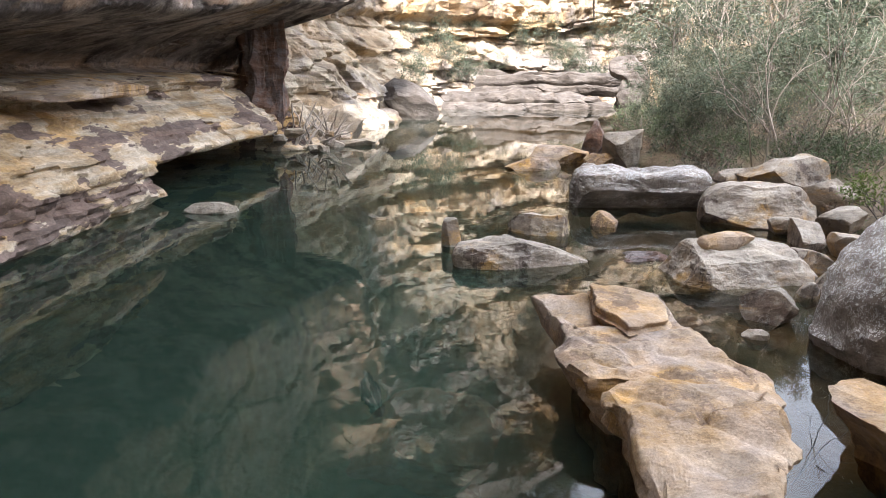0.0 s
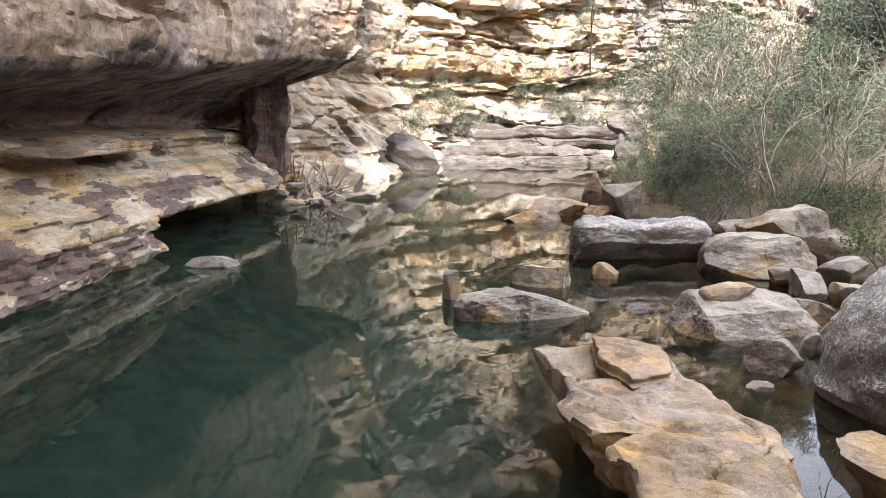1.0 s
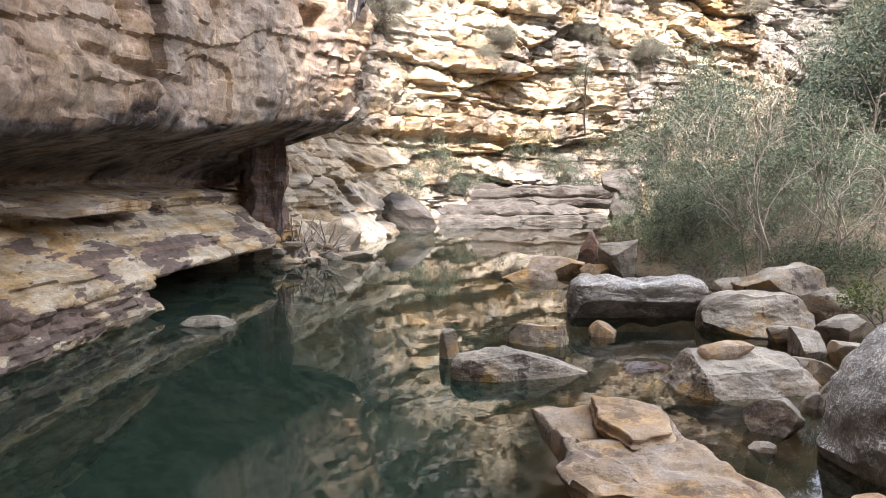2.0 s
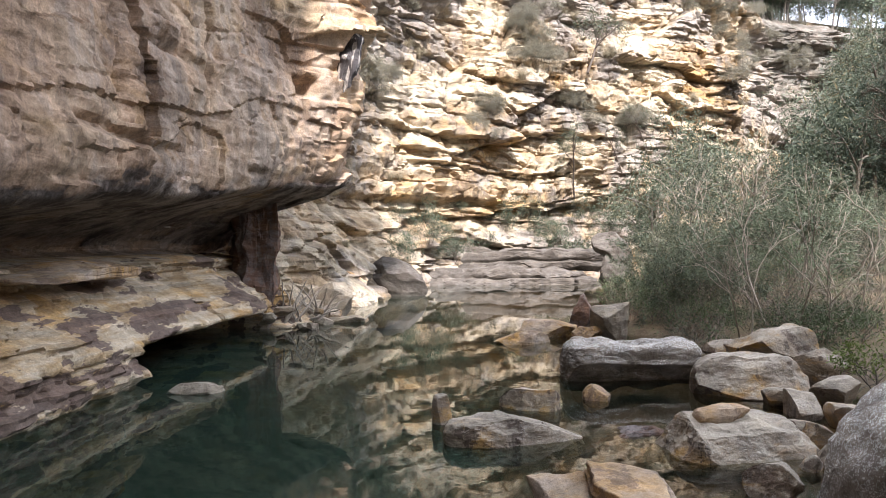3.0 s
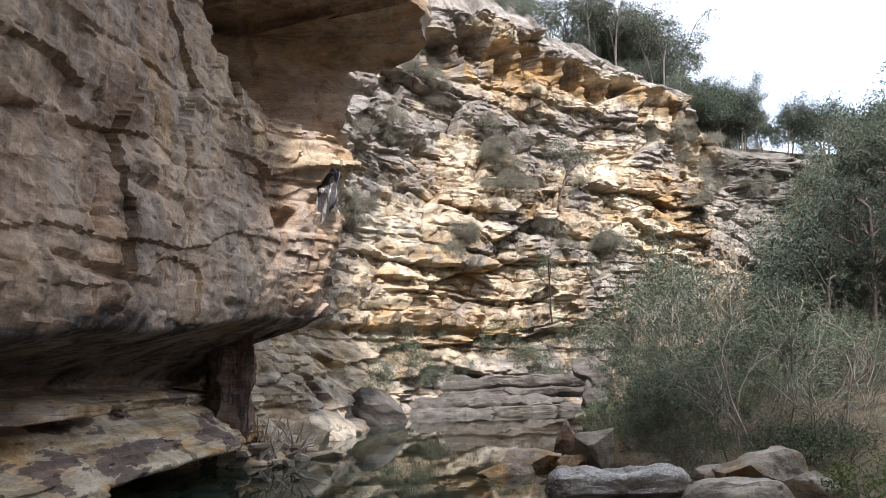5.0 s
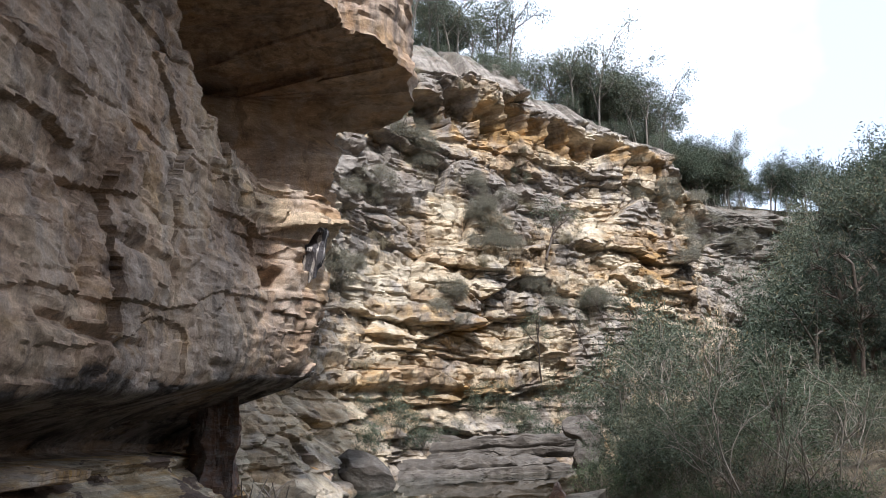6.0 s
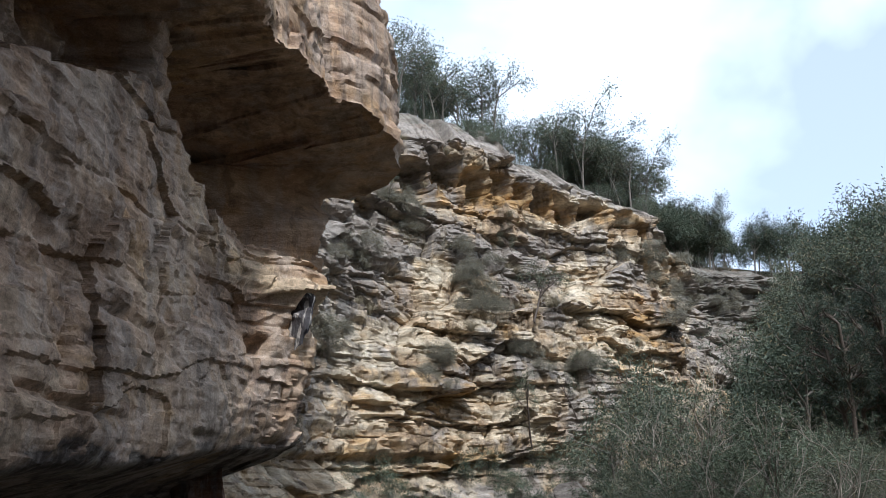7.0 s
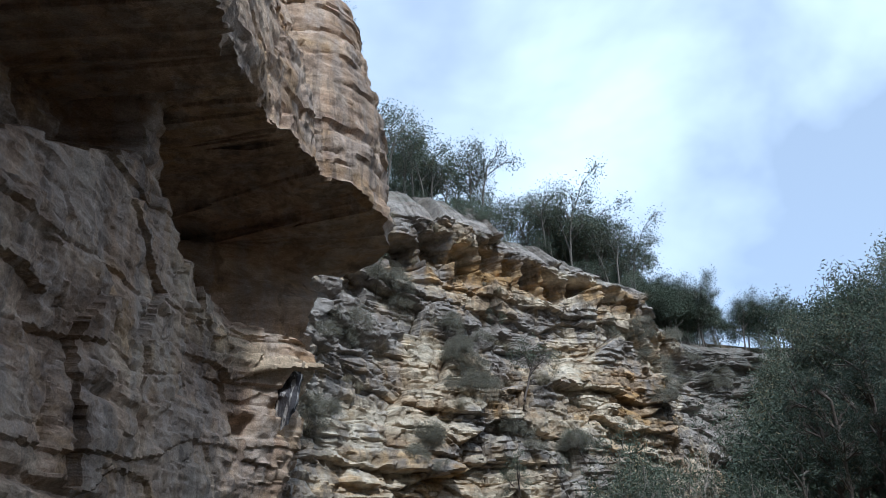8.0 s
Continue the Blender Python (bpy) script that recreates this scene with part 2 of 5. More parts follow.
    if thin:
        # thin beds with sharp edges
        zc = m.math("ADD", m.math("MULTIPLY", m.add("SeparateXYZ", 2, Vector=p), thin_per_m), m.math("MULTIPLY", m.noise(p, 0.9, 5, 0.6), 2.4))
        bed_pick = m.add("TexWhiteNoise", "Value", Vector=m.add("CombineXYZ", Z=m.math("FLOOR", zc)))
        h = m.math("ADD", h, m.math("MULTIPLY", bed_pick, 1.6 * thin))
        col = m.mix(1.0, col, m.ramp(bed_pick, [(0.0, 1 - 0.3 * thin), (1.0, 1 + 0.25 * thin)]), "MULTIPLY")
    b = m.add("Bump", "Normal", Height=h, Strength=bump, Distance=depth)
    return m.done(m.add("BsdfPrincipled", 0, Base_Color=col, Roughness=0.9, Normal=b, Specular_IOR_Level=0.25))


MAT_FAR = rock_material("far_sandstone", [(0.08, (0.24, 0.17, 0.11)), (0.28, (0.44, 0.32, 0.20)), (0.5, (0.62, 0.52, 0.38)), (0.75, (0.72, 0.64, 0.51)), (0.95, (0.50, 0.37, 0.22))],
                        (0.30, 0.27, 0.245), 0.9, (0.19, 0.145, 0.11), 0.55, fine=0.55, ochre=0.6, bump=1.0, bands=0.3, patch=1.0, contrast=1.9, stain_edge=0.05, depth=0.12, cells=0.3, cell_size=0.7, thin=0.45, thin_per_m=4.5, zones=1.0, streaks=0.45)
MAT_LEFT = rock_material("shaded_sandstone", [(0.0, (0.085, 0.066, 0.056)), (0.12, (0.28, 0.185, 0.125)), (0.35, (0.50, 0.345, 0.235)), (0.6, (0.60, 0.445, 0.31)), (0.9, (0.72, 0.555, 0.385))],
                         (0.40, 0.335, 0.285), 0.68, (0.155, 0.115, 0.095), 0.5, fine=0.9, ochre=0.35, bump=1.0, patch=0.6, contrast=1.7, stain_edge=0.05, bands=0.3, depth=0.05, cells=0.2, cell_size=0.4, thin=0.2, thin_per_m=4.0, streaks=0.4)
MAT_LEDGE = rock_material("ledge_sandstone", [(0.05, (0.20, 0.13, 0.08)), (0.28, (0.44, 0.31, 0.17)), (0.5, (0.58, 0.49, 0.37)), (0.72, (0.52, 0.38, 0.21)), (0.95, (0.42, 0.33, 0.26))],
                          (0.42, 0.36, 0.29), 0.2, (0.15, 0.105, 0.09), 0.9, fine=1.3, ochre=0.75, bump=1.0, bands=0.6, stain_edge=0.01, contrast=1.3, depth=0.03, stain_size=0.6, stain_rough=0.58, stain_at=0.525, stain_scale=(1.5, 0.55, 1.8), cells=0.5, cell_size=0.6, thin=0.9, thin_per_m=11.0)
MAT_TOP = rock_material("ridge_stone", [(0.1, (0.14, 0.12, 0.10)), (0.5, (0.27, 0.235, 0.20)), (0.9, (0.36, 0.30, 0.23))],
                        (0.22, 0.215, 0.19), 0.7, (0.12, 0.115, 0.085), 0.7, fine=0.6, bump=1.0, depth=0.14, contrast=1.6, cells=0.3, cell_size=0.8, thin=0.5, thin_per_m=2.5)
MAT_FLAT = rock_material("flat_rock_stone", [(0.05, (0.22, 0.155, 0.11)), (0.3, (0.44, 0.285, 0.14)), (0.5, (0.46, 0.345, 0.235)), (0.7, (0.42, 0.35, 0.285)), (0.95, (0.50, 0.35, 0.18))],
                         (0.30, 0.25, 0.22), 0.5, (0.17, 0.12, 0.095), 0.6, fine=1.8, ochre=0.85, bump=1.0, bands=0.2, contrast=1.5, stain_edge=0.03, grit=0.5, cells=0.45, cell_size=0.45, depth=0.025, ochre_size=1.3)
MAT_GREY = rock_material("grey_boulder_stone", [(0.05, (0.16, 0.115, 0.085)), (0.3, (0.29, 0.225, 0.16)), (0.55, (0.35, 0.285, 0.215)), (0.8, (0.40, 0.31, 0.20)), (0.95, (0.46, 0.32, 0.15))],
                         (0.21, 0.18, 0.155), 0.65, (0.11, 0.082, 0.066), 0.8, lichen=0.35, lichen_colour=(0.58, 0.565, 0.51), cover=0.02, fine=1.5, bump=1.0, ochre=0.8, bands=0.15, contrast=1.8, spot=10.0, grit=0.4, stain_edge=0.025, cells=0.5, cell_size=0.5, depth=0.03, upward_pale=0.55, upward_pale_colour=(0.45, 0.405, 0.335), ochre_size=2.2)
MAT_LICHEN = rock_material("lichened_stone", [(0.1, (0.17, 0.14, 0.115)), (0.4, (0.31, 0.265, 0.22)), (0.7, (0.39, 0.345, 0.295)), (0.95, (0.44, 0.37, 0.29))],
                           (0.27, 0.245, 0.225), 0.6, (0.10, 0.088, 0.08), 0.5, lichen=1.0, lichen_colour=(0.72, 0.72, 0.69), fine=1.6, bump=1.0, bands=0.15, spot=8.0, cover=0.2, contrast=1.5, grit=0.5, cells=0.4, cell_size=0.5, depth=0.025)
MAT_PALE = rock_material("pale_broken_stone", [(0.1, (0.25, 0.195, 0.135)), (0.5, (0.37, 0.315, 0.245)), (0.9, (0.42, 0.36, 0.27))],
                         (0.25, 0.23, 0.20), 0.5, (0.15, 0.115, 0.085), 0.5, fine=1.5, bump=0.9, bands=0.4, grit=0.5, cells=0.6, cell_size=0.4, thin=0.4, thin_per_m=9.0)
MAT_DARK = rock_material("dark_purple_stone", [(0.1, (0.075, 0.064, 0.056)), (0.5, (0.135, 0.118, 0.103)), (0.9, (0.20, 0.17, 0.14))],
                         (0.155, 0.143, 0.132), 0.5, (0.11, 0.09, 0.08), 0.4, fine=1.4, bump=0.8, grit=0.5, cells=0.6, cell_size=0.6)
MAT_RUST = rock_material("rust_brown_stone", [(0.1, (0.10, 0.06, 0.045)), (0.5, (0.20, 0.12, 0.085)), (0.9, (0.30, 0.185, 0.12))],
                         (0.16, 0.15, 0.15), 0.7, (0.06, 0.045, 0.04), 0.7, fine=1.4, bump=1.0, grit=0.5, cells=0.7, cell_size=0.5, contrast=1.5)

MAT_DRIP = rock_material("dripstone", [(0.1, (0.30, 0.26, 0.23)), (0.5, (0.48, 0.44, 0.40)), (0.9, (0.62, 0.57, 0.50))],
                         (0.26, 0.24, 0.25), 0.5, (0.06, 0.055, 0.06), 0.95, fine=1.0, bump=1.0, bands=0.0, depth=0.05, stain_size=1.0, stain_rough=0.5, stain_at=0.47, stain_edge=0.04, stain_scale=(5.0, 5.0, 0.35))


def ground_material():
    m = Nodes("bank_soil")
    co = m.add("TexCoord", "Object")
    n = m.noise(co, 0.9, 7, 0.65)
    f = m.noise(co, 9.0, 6, 0.7)
    col = m.ramp(n, [(0.3, (0.07, 0.05, 0.032)), (0.5, (0.15, 0.115, 0.075)), (0.7, (0.11, 0.105, 0.055))])
    col = m.mix(1.0, col, m.ramp(f, [(0.25, 0.55), (0.75, 1.35)]), "MULTIPLY")
    z = m.add("SeparateXYZ", 2, Vector=co)
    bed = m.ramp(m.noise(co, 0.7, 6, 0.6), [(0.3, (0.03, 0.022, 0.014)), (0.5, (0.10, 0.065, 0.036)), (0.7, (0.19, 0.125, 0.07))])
    # bed colour turns green with depth, standing in for the murk of deep water
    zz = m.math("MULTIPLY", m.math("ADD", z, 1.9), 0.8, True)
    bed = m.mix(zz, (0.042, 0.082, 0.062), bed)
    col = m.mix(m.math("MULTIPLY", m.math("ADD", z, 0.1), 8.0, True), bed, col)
    b = m.add("Bump", "Normal", Height=f, Strength=0.8, Distance=0.06)
    return m.done(m.add("BsdfPrincipled", 0, Base_Color=col, Roughness=0.95, Normal=b, Specular_IOR_Level=0.2))


def water_material():
    """Clear over the shallows, clouded green with fine silt; mirror gloss by Fresnel, faint ripples."""
    m = Nodes("pool_water")
    co = m.add("TexCoord", "Object")
    rip = m.noise(m.scaled(co, (1.0, 0.6, 1.0)), 1.6, 3, 0.55)
    calm = m.noise(co, 7.0, 2, 0.5)
    h = m.math("ADD", rip, m.math("MULTIPLY", calm, 0.12))
    b = m.add("Bump", "Normal", Height=h, Strength=0.018, Distance=0.12)
    fr = m.add("Fresnel", 0, IOR=1.333, Normal=b)
    depth = m.add("Attribute", "Fac")
    depth.node.attribute_name = "depth"
    silt = m.ramp(m.math("MULTIPLY", depth, 0.4, True), [(0.12, 0.08), (0.66, 0.56)])
    body = m.add("MixShader", 0, Fac=silt, i1=m.add("BsdfTransparent", 0, Color=(0.62, 0.58, 0.47, 1)), i2=m.add("BsdfDiffuse", 0, Color=(0.023, 0.044, 0.032, 1)))
    gloss = m.add("BsdfGlossy", 0, Color=(0.95, 0.97, 0.97, 1), Roughness=0.0, Normal=b)
    return m.done(m.add("MixShader", 0, Fac=fr, i1=body, i2=gloss))


def leaf_material(name, dark, light, dry=(0.20, 0.17, 0.10), dry_share=0.15):
    m = Nodes(name)
    isl = m.add("NewGeometry", "Random Per Island")
    r = m.add("ObjectInfo", "Random")
    co = m.add("TexCoord", "Object")
    n = m.ramp(m.noise(co, 2.0, 3, 0.6), [(0.36, 0.0), (0.64, 1.0)])
    k = m.math("ADD", m.math("MULTIPLY", isl, 0.4), m.math("ADD", m.math("MULTIPLY", n, 0.5), m.math("MULTIPLY", r, 0.4)))
    col = m.ramp(m.math("SUBTRACT", k, 0.15, True), [(0.1, dark), (0.85, light)])
    col = m.mix(m.math("LESS_THAN", m.math("FRACT", m.math("MULTIPLY", isl, 37.0)), dry_share), col, dry)
    d = m.add("BsdfPrincipled", 0, Base_Color=col, Roughness=0.6, Specular_IOR_Level=0.3)
    t = m.add("BsdfTranslucent", 0, Color=col)
    return m.done(m.add("MixShader", 0, Fac=0.3, i1=d, i2=t))


def bark_material(name, a, b):
    m = Nodes(name)
    co = m.add("TexCoord", "Object")
    n = m.noise(m.scaled(co, (6, 6, 1.2)), 2.0, 6, 0.65)
    col = m.ramp(n, [(0.3, a), (0.7, b)])
    bu = m.add("Bump", "Normal", Height=n, Strength=0.5, Distance=0.02)
    return m.done(m.add("BsdfPrincipled", 0, Base_Color=col, Roughness=0.85, Normal=bu, Specular_IOR_Level=0.25))


MAT_SOIL = ground_material()
MAT_WATER = water_material()
LEAF_SHRUB = leaf_material("greygreen_leaves", (0.028, 0.042, 0.027), (0.155, 0.185, 0.125), dry_share=0.05)
LEAF_OLIVE = leaf_material("olive_leaves", (0.042, 0.05, 0.034), (0.18, 0.185, 0.13), dry_share=0.08)
LEAF_GREEN = leaf_material("green_leaves", (0.03, 0.052, 0.026), (0.14, 0.19, 0.095), dry_share=0.03)
LEAF_BRIGHT = leaf_material("fresh_leaves", (0.06, 0.10, 0.025), (0.17, 0.22, 0.06), dry_share=0.05)
LEAF_GUM = leaf_material("gum_leaves", (0.045, 0.06, 0.042), (0.155, 0.18, 0.125))
LEAF_FOREST = leaf_material("dark_gum_leaves", (0.03, 0.042, 0.03), (0.11, 0.135, 0.09), dry_share=0.05)
LEAF_SCRUB = leaf_material("grey_scrub_leaves", (0.12, 0.115, 0.09), (0.30, 0.29, 0.24), dry_share=0.25)
LEAF_OAK = leaf_material("sheoak_needles", (0.02, 0.03, 0.022), (0.07, 0.09, 0.062), dry_share=0.08)
LEAF_DRY = leaf_material("dry_grass", (0.18, 0.155, 0.11), (0.38, 0.34, 0.25), dry=(0.36, 0.30, 0.2), dry_share=0.3)
BARK_PALE = bark_material("pale_bark", (0.19, 0.16, 0.13), (0.42, 0.375, 0.32))
BARK_DARK = bark_material("dark_bark", (0.05, 0.04, 0.033), (0.14, 0.11, 0.09))
BARK_BROWN = bark_material("brown_bark", (0.10, 0.065, 0.045), (0.24, 0.165, 0.12))
BARK_GREY = bark_material("grey_bark", (0.085, 0.072, 0.062), (0.22, 0.195, 0.165))


# ---- the plan of the gorge ----
def rounded(points, step):
    """A smooth line through plan points (Catmull-Rom), resampled evenly: places, way along, distance."""
    p = np.array(points, float)
    q = np.vstack([2 * p[0] - p[1], p, 2 * p[-1] - p[-2]])
    out = []
    for a, b, c, d in zip(q[:-3], q[1:-2], q[2:-1], q[3:]):
        f = np.linspace(0, 1, 40, endpoint=False)[:, None]
        out.append(0.5 * (2 * b + (c - a) * f + (2 * a - 5 * b + 4 * c - d) * f ** 2 + (3 * b - a - 3 * c + d) * f ** 3))
    out = np.vstack(out + [p[-1:]])
    s = np.concatenate([[0], np.cumsum(np.hypot(*np.diff(out, axis=0).T))])
    if np.isscalar(step):
        step = np.arange(0, s[-1], step)
    step = step[step < s[-1]]
    at = np.stack([np.interp(step, s, out[:, k]) for k in (0, 1)], 1)
    w = np.gradient(at, axis=0)
    for _ in range(6):
        w[1:-1] = (w[:-2] + 2 * w[1:-1] + w[2:]) / 4
    return at, w / np.hypot(w[:, :1], w[:, 1:]), step


FAR_LINE = [(-12, 22), (-7, 26), (-4.2, 31), (-2.6, 37), (-0.2, 44), (4, 48.5), (11, 52.5), (18, 57), (26, 61), (31.5, 64.5), (35, 71), (41, 77), (50, 80), (64, 80), (82, 70)]
LEFT_LINE = [(-9, -45), (-7.4, -20), (-6.4, -4), (-5.9, 6), (-5.5, 11), (-5.3, 15), (-5.0, 18.5), (-4.3, 21.8), (-3.2, 24.0), (-3.5, 25.6), (-6.0, 27.6), (-10, 28.5)]
far_at, far_way, far_s = rounded(FAR_LINE, 0.5)


def behind(x, y, line_at, line_way):
    """How far a place lies behind a wall's foot (positive: inside the rock)."""
    best, side = np.full(x.shape, 1e9), np.zeros(x.shape)
    for (px, py), (wx, wy) in zip(line_at[::3], line_way[::3]):
        d = np.hypot(x - px, y - py)
        s = -(wy * (x - px) - wx * (y - py))
        near = d < best
        best, side = np.where(near, d, best), np.where(near, s, side)
    return np.where(side > 0, best, -best)


BANK_Y = [-60, 0, 4, 8, 12, 16, 20, 26, 32, 38, 46, 60]
BANK_X = [3.0, 3.0, 4.6, 5.6, 6.2, 5.6, 5.0, 6.0, 7.6, 9.2, 14.0, 20]


def ground_height(x, y):
    """Pool bed, boulder shallows, the thicket's bank, the forested hill on the far right, plateau behind the cliffs."""
    x, y = np.asarray(x, float), np.asarray(y, float)
    bank = np.interp(y, BANK_Y, BANK_X)
    rough = fbm(x / 1.7, y / 1.7, 0.3, 4, 5)
    deep = smooth(np.interp(y, [4, 8, 14], [0.9, 1.6, 3.4]), np.interp(y, [4, 8, 14], [-1.0, -0.8, -1.5]), x)
    deep = deep * smooth(2.0, 4.5, y) * (1 - 0.55 * smooth(14, 22, y))
    bed = -0.38 - 2.0 * deep + 0.20 * rough
    t = x - bank
    land = 0.15 + 0.10 * np.clip(t, 0, 14) + 0.14 * rough
    z = bed + (land - bed) * smooth(-0.7, 0.8, t)
    hill = np.clip(x - 26 - 0.12 * np.clip(y - 20, 0, 60), 0, None)
    z = z + 24 * (1 - np.exp(-hill / (42 - 26 * smooth(36, 56, y)))) + 0.6 * smooth(2, 20, hill) * rough
    z = z + (0.85 - z) * smooth(2.2, 0.9, y) * smooth(-3.5, -1.5, x)
    # unseen gorge side added behind, taller on the left, to shade the near pool
    return z + (56 + 14 * smooth(21, 14, x) + 2 * fbm(x / 9, 0.4, y / 9, 3, 8)) * smooth(-7, -40, y)


far_tall = lambda s: np.interp(s, [0, 30, 46, 55, 60, 66, 78, 90, 140], [30.4, 30.4, 30.9, 29.6, 28.2, 27.8, 26.6, 25.0, 21])


def build_ground():
    def axis(lo, hi, a, b, fine, coarse):
        inner = np.arange(a, b, fine)
        left = a - np.cumsum(coarse * 1.12 ** np.arange(60))
        right = b + np.cumsum(coarse * 1.12 ** np.arange(60))
        return np.concatenate([left[left > lo][::-1], inner, right[right < hi]])
    xs = axis(-900, 900, -12, 22, 0.22, 0.4)
    ys = axis(-700, 1200, -4, 48, 0.22, 0.4)
    X, Y = np.meshgrid(xs, ys, indexing="ij")
    Z = ground_height(X, Y)
    b = behind(X, Y, far_at, far_way)
    Z = np.where(b > 2, Z + (30.5 - Z) * smooth(9, 16, b), Z)
    la, lw, _ = rounded(LEFT_LINE, 0.5)
    b = behind(X, Y, la, lw)
    Z = np.where((b > 2) & (Y < 30), Z + (27.5 - Z) * smooth(9, 15, b), Z)
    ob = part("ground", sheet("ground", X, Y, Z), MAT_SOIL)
    tagged(ob, "brown leaf-littered bank soil and silty pool bed", "ground", kind="structure")


def build_water():
    xs = np.concatenate([[-13, -9], np.arange(-7, 9.1, 0.4), [14, 30]])
    ys = np.concatenate([[-2.0], np.arange(0, 50, 0.5), [56.0, 70.0]])
    X, Y = np.meshgrid(xs, ys, indexing="ij")
    me = sheet("water", X, Y, 0 * X)
    me.attributes.new("depth", "FLOAT", "POINT").data.foreach_set("value", np.clip(-ground_height(X, Y), 0, 5).astype(np.float32).ravel())
    ob = part("water", me, MAT_WATER)
    tagged(ob, "still dark green pool water mirroring the cliff", "water", kind="structure")


# ---- the sunlit cliff across the pool ----
FAR_STEP = 0.095
# long undercut ledges: their lines (distance along the cliff, height), depth, height of the hollow below
LEDGES = [
    ([(47, 17.4), (52, 16.8), (58, 16.3), (69, 17.6)], 1.9, 0.9),
    ([(50, 14.7), (53.5, 13.6), (61, 14.0)], 1.3, 0.6),
    ([(28.5, 16.2), (33.8, 14.0), (39, 13.7)], 1.0, 0.6),
    ([(25.5, 10.2), (29, 9.5), (34, 9.6), (43, 10.3)], 1.3, 0.9),
    ([(27.5, 8.0), (33, 7.3), (43, 7.4)], 0.9, 0.4),
    ([(21.5, 3.1), (29.8, 4.2), (34, 4.8), (43, 5.3)], 1.5, 0.5),
    ([(31, 24.4), (37.5, 23.0), (46, 23.1)], 0.9, 0.7),
    ([(40, 18.9), (46, 20.2), (56, 20.6)], 0.8, 0.6),
    ([(62, 21.4), (68, 21.0), (76, 20.0)], 1.0, 0.7),
    ([(44, 12.0), (50, 11.6), (62, 11.4)], 0.8, 0.5),
]
# weathered grey parts (+) and fresh cream parts (-) of the face: place, half sizes, amount
GREY_PARTS = [(29.5, 21, 3.5, 4.5, 1.0), (42, 20, 4.5, 2.6, 1.0), (40, 12.2, 4.2, 2.0, 0.9), (82, 16, 6, 12, 1.0), (45, 3.6, 6, 1.7, 0.9), (44, 31, 16, 1.5, 1.0), (22, 14, 3, 7, 0.5),
              (33.2, 13.0, 3.2, 1.6, -1.2), (54, 14.6, 6.5, 2.4, -1.1), (66, 21, 6, 3.0, -1.1), (30, 4.8, 7, 1.7, -1.0), (37, 6.6, 5, 0.9, -0.9), (52, 18.6, 5, 1.2, -0.8), (45, 27, 17, 1.5, -0.7), (34, 9.0, 5, 0.7, -0.5)]
RUST_PARTS = [(45, 26.8, 18, 1.9, 1.0), (69, 21.5, 5, 3.5, 0.9), (58, 16.5, 9, 2.5, 0.4), (34, 9.2, 6, 1.3, 0.6), (35, 5.6, 5, 0.8, 0.7), (38, 25, 6, 1.5, 0.4)]


def beds_jutting(u, z, thick, width, amp, seed, back=0.22):
    """Beds broken into blocks, each drawn in towards its top, so that the next one overhangs it."""
    zz = z + 0.22 * thick * fbm(u / (3 * thick), z / (3 * thick), 0.5, 3, seed)
    q = zz / thick + 0.55 * vnoise(0.1, 0.3, zz / thick * 0.6, seed + 1)
    k = np.floor(q)
    f = q - k
    w = width * (0.5 + 1.0 * rnd(k, 3, seed))
    uu = u / w + 31.7 * rnd(k, 5, seed) + 0.16 * fbm(u / thick, z / thick, 2.5, 3, seed + 3)
    c = np.floor(uu)
    g = uu - c
    jut = amp * (0.5 * rnd(k, 1, seed) + 0.5 * rnd(k, c, seed + 9))
    side = np.minimum(g, 1 - g) * w
    off = jut * (1 - 0.95 * np.exp(-(1 - f) / back)) * (1 - 0.6 * np.exp(-side / (0.10 * thick)))
    return off, rnd(k, c, seed + 21)


def parts_of(S, Z, parts, seed):
    """How strongly each place belongs to the listed parts of a face, with ragged edges."""
    u = S + 2.2 * fbm(S / 4, Z / 2, 0.3, 4, seed)
    v = Z + 1.1 * fbm(S / 4, Z / 2, 5.3, 4, seed + 1)
    total = 0 * S
    for s0, z0, rs, rz, amount in parts:
        total = total + amount * np.exp(-(((u - s0) / rs) ** 2 + ((v - z0) / rz) ** 2) ** 1.5)
    return np.clip(total, -1.3, 1.3)


